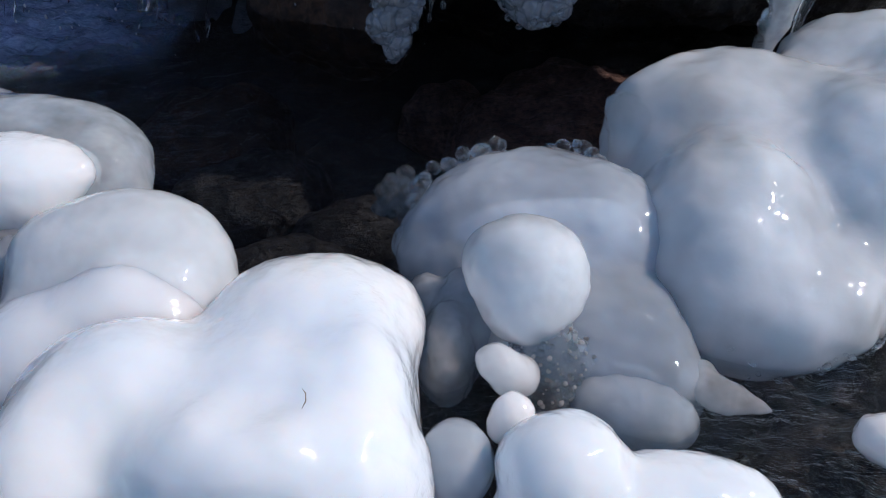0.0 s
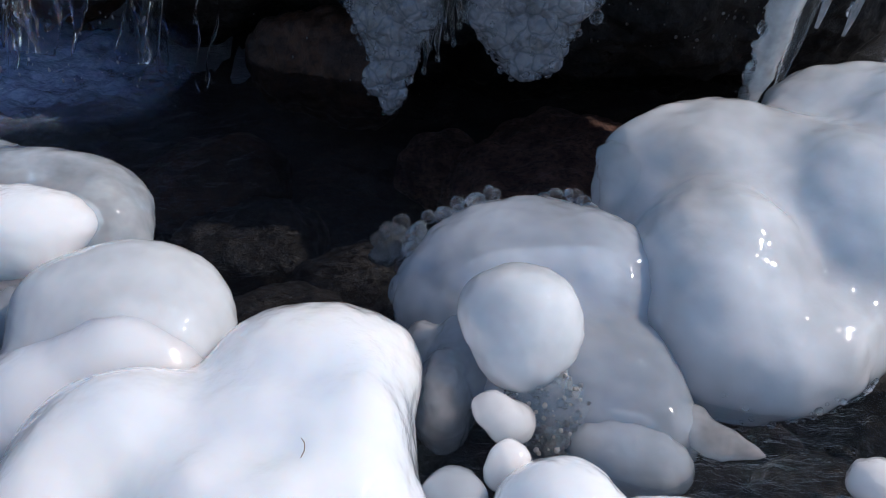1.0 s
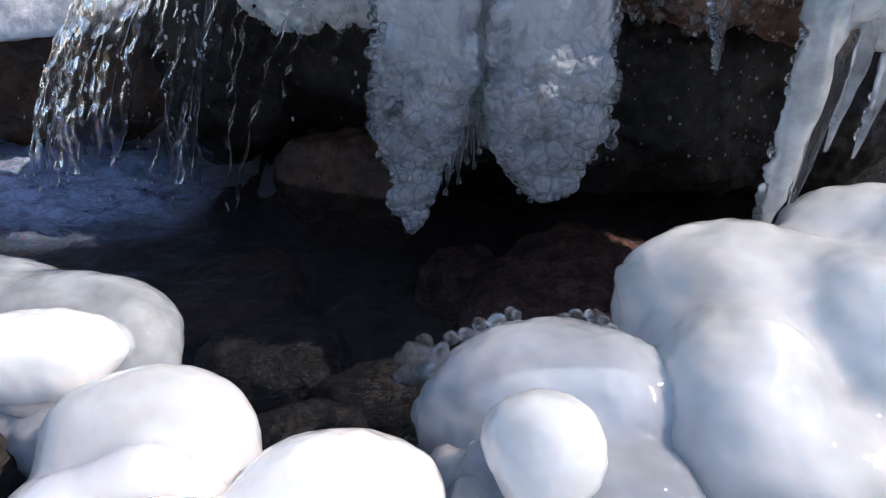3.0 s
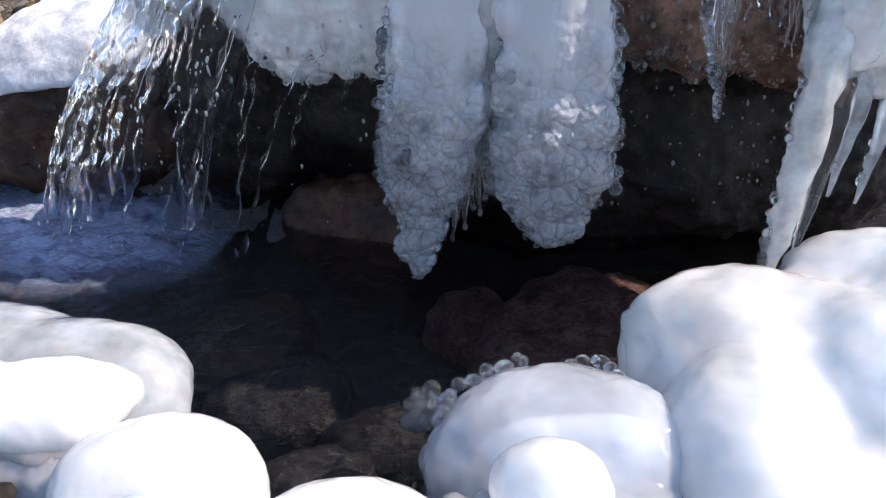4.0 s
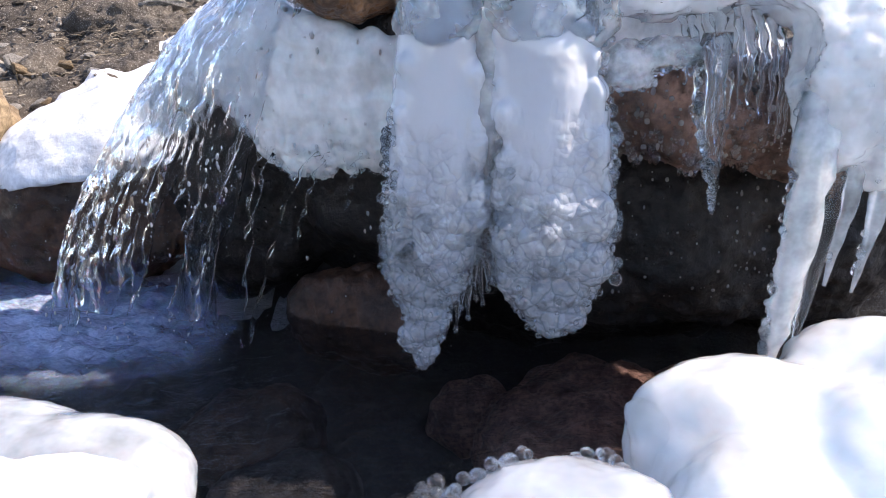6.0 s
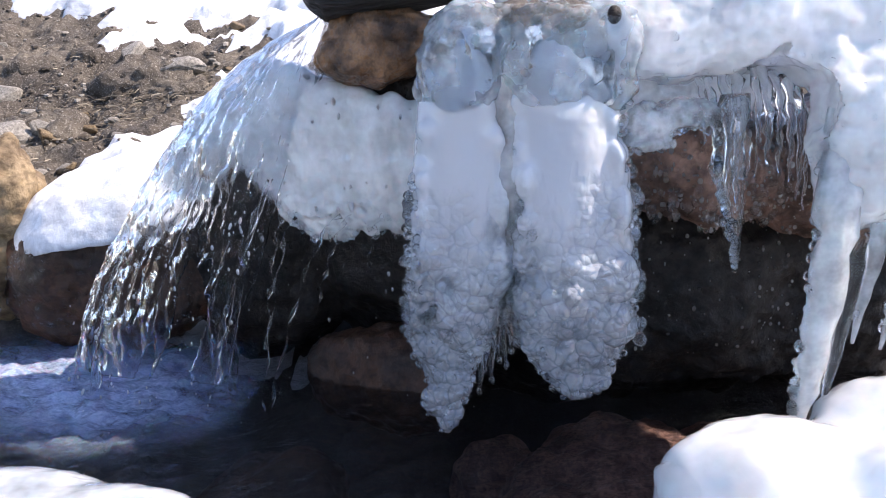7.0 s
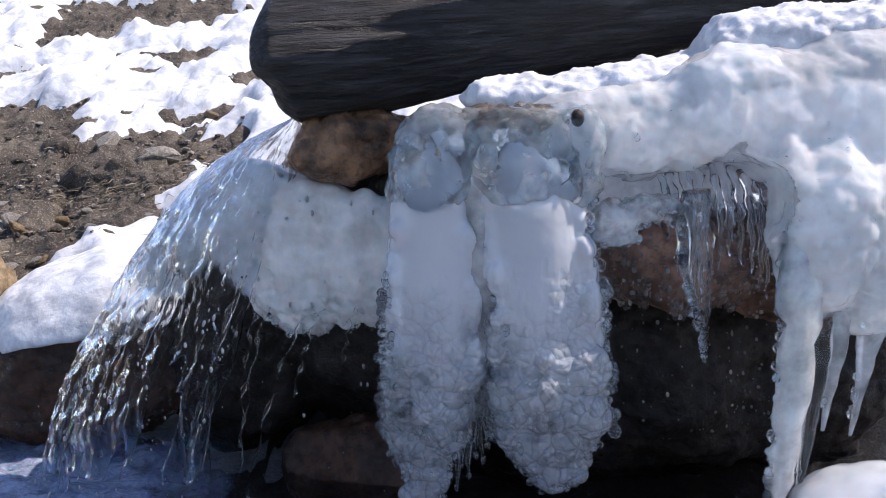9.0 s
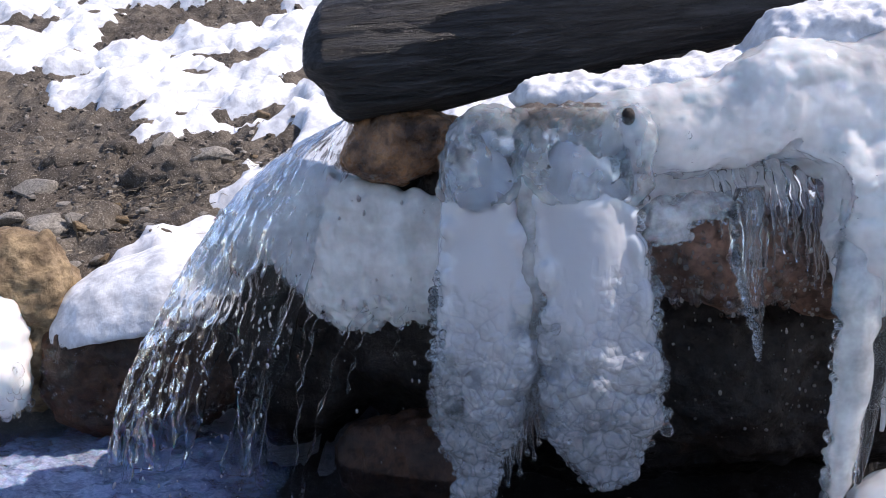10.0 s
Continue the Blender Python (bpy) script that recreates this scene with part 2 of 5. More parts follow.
MILKY = cloudy_ice("milky_ice", (0.05, 0.25), (0.80, 0.85, 0.91), 0.04, 0.16, 3.6, see=(0.10, 0.42))
GLAZE = cloudy_ice("ice_glaze", (0.05, 0.25), (0.84, 0.88, 0.94), 0.02, 0.10, 5, see=(0.15, 0.40), depth=0.05)
WATER, FALL, STRAND, FOAM = pool_water(), falling_water("falling_water", 0.22), falling_water("water_strand", 0.10), foam_water()


# ---- mesh helpers ----
TABLE = np.random.RandomState(5).permutation(4096)
SLOPES = np.random.RandomState(6).randn(4096, 3)
SLOPES /= np.linalg.norm(SLOPES, axis=1, keepdims=True)


def hashed(i):
    return TABLE[(i[:, 0] + TABLE[(i[:, 1] + TABLE[i[:, 2] & 4095]) & 4095]) & 4095]


def gradient_noise(p):
    """Smooth noise for an array of points, about -1 to 1."""
    base = np.floor(p).astype(int)
    f = p - base
    w = f * f * f * (f * (f * 6 - 15) + 10)
    total = np.zeros(len(p))
    for i, j, k in itertools.product((0, 1), repeat=3):
        slope = SLOPES[TABLE[(base[:, 0] + i + TABLE[(base[:, 1] + j + TABLE[(base[:, 2] + k) & 4095]) & 4095]) & 4095]]
        dot = (f[:, 0] - i) * slope[:, 0] + (f[:, 1] - j) * slope[:, 1] + (f[:, 2] - k) * slope[:, 2]
        total += dot * (w[:, 0] if i else 1 - w[:, 0]) * (w[:, 1] if j else 1 - w[:, 1]) * (w[:, 2] if k else 1 - w[:, 2])
    return 1.6 * total


def lumps(p, scale, octaves=3):
    """Soft fractal noise for an array of points, about -1 to 1."""
    p = np.asarray(p, float) * scale
    return sum(gradient_noise(p * 2 ** o + 17.3 * o) * 0.5 ** o for o in range(octaves))


def domes(p, size, seed=0):
    """Packed round knobs: 1 on top of a knob, 0 in the grooves between."""
    q = p / size
    base = np.floor(q).astype(int)
    near = np.full(len(p), 9.0)
    for c in itertools.product((-1, 0, 1), repeat=3):
        cell = base + c
        h = hashed(cell + seed)
        spot = cell + 0.5 + 0.33 * SLOPES[h]
        away = q - spot
        near = np.minimum(near, away[:, 0] ** 2 + away[:, 1] ** 2 + away[:, 2] ** 2)
    return np.sqrt(np.clip(1 - near / 0.62, 0, 1))


def put_mesh(name, verts, faces, material, parent=None, smooth=True):
    me = bpy.data.meshes.new(name)
    me.from_pydata([tuple(v) for v in np.asarray(verts).tolist()], [], [tuple(f) for f in np.asarray(faces).tolist()] if len(faces) and isinstance(faces, np.ndarray) else faces)
    me.polygons.foreach_set("use_smooth", [smooth] * len(me.polygons))
    me.materials.append(material)
    me.update()
    ob = new(name, me)
    ob.parent = parent
    return ob


def thing(name, label, category, group="", kind="", at=(0, 0, 0)):
    ob = new(name)
    ob.location = at
    ob.empty_display_size = 0.05
    return tagged(ob, label, category, group, kind)


def field(p, blobs, k):
    """Distance to a soft union of ellipsoids (x, y, z, rx, ry, rz, turn about z, tip about y)."""
    total = np.zeros(len(p))
    for b in blobs:
        x, y, z, rx, ry, rz = b[:6]
        q = p - (x, y, z)
        if len(b) > 6:
            e = Euler((0, radians(b[7]) if len(b) > 7 else 0, radians(b[6])))
            q = q @ np.array(e.to_matrix())
        r = np.array((rx, ry, rz))
        near = q[:, 0] ** 2 + q[:, 1] ** 2 + q[:, 2] ** 2 < (r.max() + 9 * k + 0.01) ** 2
        q = q[near]
        q = q / r
        a = np.sqrt(q[:, 0] ** 2 + q[:, 1] ** 2 + q[:, 2] ** 2)
        g = np.sqrt((q[:, 0] / rx) ** 2 + (q[:, 1] / ry) ** 2 + (q[:, 2] / rz) ** 2) + 1e-9
        total[near] += np.exp(np.clip(-a * (a - 1) / g / k, -60, 60))
    return -k * np.log(total + 1e-9)


def skin(blobs, k=0.02, cell=0.008, rough=(), cut=None, floor=None, knobs=(), where=None):
    """The surface of a soft union of ellipsoids, as verts and quads. cut: blobs taken away. rough: (size, height) pairs; knobs the same, where where() is 1."""
    b = np.array([x[:6] for x in blobs])
    reach = b[:, 3:6].max(1, keepdims=True) if any(len(x) > 6 for x in blobs) else b[:, 3:6]
    lo, hi = (b[:, :3] - reach).min(0) - 3 * cell - k, (b[:, :3] + reach).max(0) + 3 * cell + k
    if floor is not None:
        lo[2] = max(lo[2], floor - 3 * cell)
    n = np.ceil((hi - lo) / cell).astype(int) + 1

    def f(p):
        d = field(p, blobs, k)
        if cut:
            d = np.maximum(d, -field(p, cut, k * 0.6))
        if floor is not None:
            d = np.maximum(d, floor - p[:, 2])
        return d

    axes = [lo[i] + cell * np.arange(n[i]) for i in range(3)]

    def grid_field(some, soft):
        total = np.zeros(n)
        for q in some:
            far = (max(q[3:6]) if len(q) > 6 else np.array(q[3:6])) + 9 * soft + cell
            a = np.clip(np.floor((np.array(q[:3]) - far - lo) / cell).astype(int), 0, n)
            z = np.clip(np.ceil((np.array(q[:3]) + far - lo) / cell).astype(int) + 1, 0, n)
            if (z <= a).any():
                continue
            part_ = np.stack(np.meshgrid(*[axes[i][a[i]:z[i]] for i in range(3)], indexing="ij"), -1)
            total[a[0]:z[0], a[1]:z[1], a[2]:z[2]] += np.exp(-field(part_.reshape(-1, 3), [q], soft) / soft).reshape(part_.shape[:3])
        return -soft * np.log(total + 1e-9)

    v = grid_field(blobs, k)
    if cut:
        v = np.maximum(v, -grid_field(cut, k * 0.6))
    if floor is not None:
        v = np.maximum(v, floor - axes[2][None, None, :])
    inside = v < 0
    count, place = np.zeros(n - 1), np.zeros((*(n - 1), 3))
    corners = [(i, j, m) for i in (0, 1) for j in (0, 1) for m in (0, 1)]

    def sub(a, o):
        return a[o[0]:a.shape[0] - 1 + o[0], o[1]:a.shape[1] - 1 + o[1], o[2]:a.shape[2] - 1 + o[2]]

    for c in corners:
        for ax in range(3):
            if c[ax]:
                continue
            e = list(c)
            e[ax] = 1
            va, vb = sub(v, c), sub(v, e)
            cross = (va < 0) != (vb < 0)
            t = np.where(cross, va / np.where(cross, va - vb, 1), 0)
            count += cross
            for m in range(3):
                place[..., m] += np.where(cross, c[m] + (t if m == ax else 0), 0)
    live = count > 0
    ids = np.full(live.shape, -1)
    ids[live] = np.arange(live.sum())
    base = np.argwhere(live)
    verts = lo + cell * (base + place[live] / count[live][:, None])
    quads = []
    for ax in range(3):
        o1, o2 = [(1, 2), (2, 0), (0, 1)][ax]
        s = [slice(1, -1)] * 3
        s[ax] = slice(0, -1)
        a = inside[tuple(s)]
        s2 = list(s)
        s2[ax] = slice(1, None)
        b2 = inside[tuple(s2)]
        for flip, mask in ((False, a & ~b2), (True, ~a & b2)):
            at = np.argwhere(mask)
            off = np.ones(3, int)
            off[ax] = 0
            at = at + off
            cells = []
            for d1, d2 in ((0, 0), (-1, 0), (-1, -1), (0, -1)):
                cc = at.copy()
                cc[:, o1] += d1
                cc[:, o2] += d2
                cells.append(ids[cc[:, 0], cc[:, 1], cc[:, 2]])
            q = np.stack(cells, 1)
            quads.append(q[:, ::-1] if flip else q)
    quads = np.concatenate(quads)
    quads = quads[(quads >= 0).all(1)]
    h = cell * 0.25
    for turn in range(2):
        d = f(verts)
        g = np.stack([f(verts + h * np.eye(3)[i]) - d for i in range(3)], 1) / h
        step = d / ((g ** 2).sum(1) + 0.05)
        verts = verts - np.clip(step, -cell * 0.6, cell * 0.6)[:, None] * g
    if rough or knobs:
        g /= np.linalg.norm(g, axis=1, keepdims=True) + 1e-9
        for size, height in rough:
            verts = verts + g * (lumps(verts, 1 / size) * height)[:, None]
        share = where(verts) if where else 1.0
        raised = sum(domes(verts, size, 11 * i) * height for i, (size, height) in enumerate(knobs)) if knobs else 0.0
        verts = verts + g * (np.zeros(len(verts)) + raised * share)[:, None]
    return verts, quads


def body(name, blobs, material, parent=None, **how):
    v, q = skin(blobs, **how)
    return put_mesh(name, v, q, material, parent)


def ball(rings=6, parts=9):
    """A unit ball: verts and faces."""
    v, f = [(0, 0, 1)], []
    for i in range(1, rings):
        for j in range(parts):
            a, b = math.pi * i / rings, 2 * math.pi * j / parts
            v.append((math.sin(a) * math.cos(b), math.sin(a) * math.sin(b), math.cos(a)))
    v.append((0, 0, -1))
    for j in range(parts):
        k = (j + 1) % parts
        f.append((0, 1 + j, 1 + k))
        for i in range(rings - 2):
            a = 1 + i * parts
            f.append((a + j, a + parts + j, a + parts + k, a + k))
        a = 1 + (rings - 2) * parts
        f.append((a + j, len(v) - 1, a + k))
    return np.array(v), f


def tube(points, radii, sides=12, flat=1.0, wobble=0.0, size=0.05, seed=0.0):
    """A rounded tube along points; flat squeezes it across the view."""
    pts = [Vector(p) for p in points]
    verts, faces = [], []
    up = None
    for i, p in enumerate(pts):
        d = (pts[min(i + 1, len(pts) - 1)] - pts[max(i - 1, 0)]).normalized()
        if up is None:
            up = Vector((0, 1, 0)) if abs(d.y) < 0.8 else Vector((1, 0, 0))
        a = d.cross(up).normalized()
        b = d.cross(a).normalized()
        up = -b if b.dot(up) < 0 else b
        for j in range(sides):
            w = 2 * math.pi * j / sides
            q = p + radii[i] * (math.cos(w) * a + flat * math.sin(w) * b)
            if wobble:
                q += (q - p) * wobble * noise.noise(q / size + Vector((seed, 0, 0)))
            verts.append(tuple(q))
    for i in range(len(pts) - 1):
        for j in range(sides):
            k = (j + 1) % sides
            faces.append((i * sides + j, i * sides + k, (i + 1) * sides + k, (i + 1) * sides + j))
    faces += [tuple(range(sides))[::-1], tuple(range((len(pts) - 1) * sides, len(pts) * sides))]
    return verts, faces


BALL = ball(8, 12)
BEADS = []
for n_ in range(5):
    rng = np.random.RandomState(n_)
    v_ = BALL[0] * (1 + 0.16 * lumps(BALL[0] + 7 * n_, 1.0, 2))[:, None] * (1.15 - 0.1 * n_, 1.0, 0.85 + 0.1 * n_)
    m_ = bpy.data.meshes.new("bead")
    m_.from_pydata(v_.tolist(), [], BALL[1])
    m_.polygons.foreach_set("use_smooth", [True] * len(m_.polygons))
    m_.materials.append(CLEAR)
    BEADS.append(m_)


# White copies of the beads; on the boulders their colour imitates sparkle.
WHITE_BEADS = []
for m_ in BEADS:
    f_ = m_.copy()
    f_.materials.clear()
    f_.materials.append(INNER)
    WHITE_BEADS.append(f_)


def bead(parent, p, r, stretch=1.0, name="bead"):
    ob = new(name, (WHITE_BEADS if name == "drop" else BEADS)[int(abs(p[0] * 7919 + p[2] * 6151) * 10) % 5])
    ob.parent = parent
    ob.location = p
    ob.rotation_euler = (0, 0, p[0] * 900)
    ob.scale = (r, r, r * stretch)
    return ob


# ---- ground, water ----
WATER_Z = 0.10


def smooth_step(a, b, x):
    t = np.clip((x - a) / (b - a), 0, 1)
    return t * t * (3 - 2 * t)


def ground_height(x, y):
    x, y = np.asarray(x, float), np.asarray(y, float)
    bed = -0.22 + 0.0 * x
    rise = smooth_step(2.25, 2.75, y + 0.12 * np.sin(2.1 * x))
    bank = 0.58 + 0.40 * (y - 2.7)
    bank = np.where(y > 7, 0.58 + 0.40 * 4.3 + 0.05 * (y - 7), bank)
    z = bed * (1 - rise) + bank * rise
    near = smooth_step(0.3, -0.3, y + 0.10 * np.sin(2.7 * x + 1)) * 0.36
    sides = smooth_step(1.6, 2.4, np.abs(x) + 0.16 * np.sin(3.1 * y + x)) * smooth_step(2.4, 1.6, y) * 0.45
    return z + near + sides


def spread(lo, hi, step, far):
    mid = np.arange(lo, hi, step)
    out, d = [], step
    a = hi
    while a < far:
        out.append(a)
        d *= 1.35
        a += d
    low, a, d = [], lo - step, step
    while a > -far:
        low.append(a)
        d *= 1.35
        a -= d
    return np.array(low[::-1] + mid.tolist() + out)


def sheet(name, xs, ys, height, material, keep=None, rough=True, parent=None):
    gx, gy = np.meshgrid(xs, ys, indexing="ij")
    z = height(gx, gy)
    verts = np.stack([gx, gy, z], -1).reshape(-1, 3)
    nx, ny = len(xs), len(ys)
    i, j = np.meshgrid(np.arange(nx - 1), np.arange(ny - 1), indexing="ij")
    a = (i * ny + j).ravel()
    quads = np.stack([a, a + ny, a + ny + 1, a + 1], 1)
    if keep is not None:
        ok = keep(gx, gy).ravel()
        quads = quads[ok[quads].any(1)]
        used = np.unique(quads)
        back = np.full(len(verts), -1)
        back[used] = np.arange(len(used))
        verts, quads = verts[used], back[quads]
    return put_mesh(name, verts, quads, material, parent)


def fractal_grid(gx, gy, size, octaves=4, stretch=(1, 1), turn=0.0, z=0.0):
    c, s = math.cos(turn), math.sin(turn)
    u, w = (gx * c + gy * s) * stretch[0], (-gx * s + gy * c) * stretch[1]
    pts = np.stack([u.ravel(), w.ravel(), np.full(u.size, z)], 1)
    return lumps(pts, 1 / size, octaves).reshape(gx.shape)


def ground_full(gx, gy):
    z = ground_height(gx, gy)
    near = (np.abs(gx) < 8) & (gy < 14) & (gy > -3)
    return z + np.where(near, 0.05 * fractal_grid(gx, gy, 0.5) + 0.055 * fractal_grid(gx, gy, 0.13, 5, (1, 1.6), 0.4, z=3.0), 0)


GX, GY = spread(-3.4, 2.2, 0.024, 260), spread(-0.3, 6.6, 0.024, 260)
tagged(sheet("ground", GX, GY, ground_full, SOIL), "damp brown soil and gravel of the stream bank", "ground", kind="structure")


def ripples(gx, gy):
    return WATER_Z + 0.006 * fractal_grid(gx, gy, 0.12, 3, (1, 1.8))


tagged(sheet("water", np.arange(-2.6, 2.6, 0.03), np.arange(-0.4, 2.75, 0.03), ripples, WATER), "dark clear rippled stream water", "water", kind="structure")

# ---- snow on the bank ----
BX, BY = np.arange(-4.6, 2.8, 0.026), np.arange(2.5, 8.4, 0.026)


def snow_depth(gx, gy):
    d = 0.45 * fractal_grid(gx, gy, 1.0, 3, (0.8, 2.0), 0.25, 5.0) + 0.32 * fractal_grid(gx, gy, 0.30, 3, (0.7, 2.0), 0.25, 9.0)
    d = d + 0.55 * smooth_step(3.45, 4.3, gy + 0.45 * (gx + 1.2)) + 0.40 * smooth_step(-1.35, -0.85, gx + 0.5 * (3.4 - gy)) - 0.26
    return d - 0.8 * smooth_step(5.1, 5.5, gy) * smooth_step(6.2, 5.8, gy) * smooth_step(-2.7, -2.3, gx) * smooth_step(-1.3, -1.7, gx)


def snow_top(gx, gy):
    d = snow_depth(gx, gy)
    full = smooth_step(0.0, 0.30, d)
    relief = 0.065 * fractal_grid(gx, gy, 0.20, 3, (0.8, 1.8), 0.25, z=2.0) + 0.030 * fractal_grid(gx, gy, 0.075, 3, (0.8, 1.5), 0.25, z=12.0)
    return ground_height(gx, gy) + 0.05 * fractal_grid(gx, gy, 0.5) - 0.05 + full * (0.10 + relief) + 0.05 * np.clip(d, 0, 1)


tagged(sheet("snow_patches", BX, BY, snow_top, SNOW, lambda gx, gy: snow_depth(gx, gy) > 0), "bright patchy melting snow on the brown bank", "snow", kind="stuff")

# ---- front ice ----
def crust(verts_of, parent, count, size, pick, seed, name="bead", sink=0.3, stretch=1.0):
    """Clear beads frozen onto a body where pick(place, normal) is true."""
    rng = np.random.RandomState(seed)
    me = verts_of.data
    n = len(me.vertices)
    p, d = np.empty(n * 3), np.empty(n * 3)
    me.vertices.foreach_get("co", p)
    me.vertex_normals.foreach_get("vector", d)
    p, d = p.reshape(-1, 3), d.reshape(-1, 3)
    ok = np.flatnonzero(pick(p, d))
    for i in rng.choice(ok, min(count, len(ok)), replace=False):
        r = size[0] + (size[1] - size[0]) * rng.rand() ** 2
        bead(parent, p[i] + d[i] * r * (1 - 2 * sink), r, stretch, name)


FLOOR = 0.06


def glazed(parent, blobs, thick, name="body", **how):
    """White ice under a half-clear skin."""
    body(name, [(*b[:3], *[max(0.010, r - thick) for r in b[3:6]], *b[6:]) for b in blobs], WHITE, parent, **how)
    tagged(body("glaze", blobs, GLAZE, parent, **how), "half-clear wet ice skin")


mound = thing("ice_mound", "large white glossy rounded ice mound beside dark water", "ice mound")
MOUND = [(-0.195, 0.802, 0.172, 0.150, 0.116, 0.105), (-0.146, 0.836, 0.172, 0.104, 0.072, 0.075), (-0.115, 0.690, 0.14, 0.068, 0.135, 0.130),
              (-0.152, 0.585, 0.13, 0.125, 0.111, 0.125), (-0.411, 0.676, 0.165, 0.138, 0.112, 0.115), (-0.476, 0.600, 0.14, 0.083, 0.11, 0.115),
              (-0.30, 0.585, 0.15, 0.100, 0.090, 0.110), (-0.32, 0.70, 0.10, 0.20, 0.14, 0.13), (-0.25, 0.68, 0.17, 0.10, 0.10, 0.095), (-0.17, 0.68, 0.16, 0.07, 0.07, 0.10), (-0.25, 0.48, 0.06, 0.25, 0.12, 0.12),
              (-0.245, 0.540, 0.232, 0.034, 0.030, 0.030), (-0.195, 0.552, 0.232, 0.028, 0.026, 0.030), (-0.285, 0.560, 0.232, 0.020, 0.024, 0.026)]
body("body", MOUND, WHITE, mound, k=0.016, cell=0.006, rough=((0.12, 0.004), (0.045, 0.0018)), floor=FLOOR)
body("foot", [(-0.585, 0.590, 0.14, 0.045, 0.08, 0.10), (-0.60, 0.50, 0.10, 0.08, 0.08, 0.10)], WHITE, mound, k=0.01, rough=((0.08, 0.004),), floor=FLOOR)

shelf = thing("ice_shelf", "stacked white ice shelf with a grey glassy rim", "ice shelf")
FRONT = [(-0.455, 0.845, 0.160, 0.110, 0.092, 0.105), (-0.560, 0.800, 0.115, 0.120, 0.110, 0.105), (-0.50, 0.84, 0.08, 0.15, 0.10, 0.10), (-0.40, 0.80, 0.12, 0.08, 0.08, 0.10)]
body("core", [(x, y, z, a + 0.0025, b + 0.0025, c + 0.0025) for x, y, z, a, b, c in FRONT], WHITE, shelf, k=0.020, cell=0.006, rough=((0.09, 0.003),), floor=FLOOR)
tagged(body("rim", FRONT + [(-0.462, 0.945, 0.205, 0.118, 0.095, 0.088), (-0.385, 0.905, 0.195, 0.062, 0.075, 0.062), (-0.352, 0.868, 0.165, 0.036, 0.040, 0.036), (-0.54, 0.93, 0.18, 0.12, 0.10, 0.10)],
            GLAZE, shelf, k=0.016, cell=0.006, rough=((0.09, 0.003), (0.04, 0.0010)), floor=FLOOR), "half-clear rounded grey rim")
upper = thing("ice_shelf", "overhanging white ice shelf with a thick clear grey rim", "ice shelf")
body("core", [(-0.700, 1.085, 0.250, 0.142, 0.074, 0.058), (-0.88, 1.07, 0.245, 0.16, 0.09, 0.07), (-0.72, 1.045, 0.215, 0.12, 0.05, 0.05)], WHITE, upper, k=0.012, cell=0.006, rough=((0.07, 0.004), (0.02, 0.0008)))
tagged(body("rim", [(-0.725, 1.185, 0.208, 0.212, 0.135, 0.104), (-0.95, 1.23, 0.21, 0.25, 0.16, 0.105), (-0.578, 1.135, 0.205, 0.076, 0.078, 0.080), (-0.555, 1.10, 0.175, 0.055, 0.05, 0.05)],
            RIM, upper, k=0.012, cell=0.006, rough=((0.10, 0.004), (0.03, 0.0010))), "thick clear grey rim with streaks")
body("underside", [(-0.74, 1.06, 0.12, 0.15, 0.09, 0.085), (-0.9, 1.15, 0.10, 0.2, 0.15, 0.10), (-0.66, 1.00, 0.11, 0.10, 0.08, 0.08)], CLOUDY, upper, k=0.012, rough=((0.05, 0.006),), floor=FLOOR)
under_lip = body("lip", [(-0.80 + 0.045 * i, 1.015 + 0.006 * math.sin(2.1 * i), 0.185 + 0.004 * math.sin(1.7 * i), 0.032, 0.022, 0.016) for i in range(5)] + [(-0.92, 1.0, 0.185, 0.10, 0.03, 0.018)], MILKY, upper, k=0.010, cell=0.005, rough=((0.03, 0.003),))
crust(under_lip, upper, 40, (0.003, 0.007), lambda p, d: d[:, 1] < 0, 2)
for x_, y_, z_, r_ in ((-0.80, 1.01, 0.16, 0.014), (-0.86, 0.98, 0.165, 0.017)):
    v_, f_ = tube([(x_, y_, z_ + 0.03), (x_, y_, z_ - 0.01), (x_, y_, z_ - 0.05), (x_, y_, z_ - 0.075)], [r_, r_ * 0.9, r_ * 0.6, r_ * 0.15], 8, wobble=0.2, size=0.02)
    put_mesh("icicle", v_, f_, CLOUDY, upper)

dome = thing("ice_dome", "smooth grey translucent ice dome fringed with clear beads", "ice dome")
shell = body("shell", [(0.153, 1.098, 0.125, 0.212, 0.155, 0.140), (0.02, 1.06, 0.10, 0.10, 0.12, 0.09), (0.27, 1.05, 0.13, 0.12, 0.12, 0.12), (0.243, 0.865, 0.10, 0.125, 0.100, 0.095),
                       (0.13, 0.93, 0.10, 0.15, 0.12, 0.10), (0.31, 0.79, 0.07, 0.07, 0.07, 0.06)], CLOUDY, dome, k=0.018, cell=0.006, rough=((0.10, 0.006), (0.04, 0.0012)), floor=FLOOR)
body("core", [(0.16, 1.05, 0.155, 0.15, 0.07, 0.05), (0.25, 1.03, 0.16, 0.08, 0.06, 0.06)], WHITE, dome, k=0.02, cell=0.008)
body("drape", [(-0.005, 0.83, 0.09, 0.045, 0.075, 0.10), (0.03, 0.90, 0.10, 0.06, 0.08, 0.09), (-0.035, 0.93, 0.08, 0.04, 0.06, 0.08)], RIM, dome, k=0.008, cell=0.006, rough=((0.04, 0.005),), floor=FLOOR)
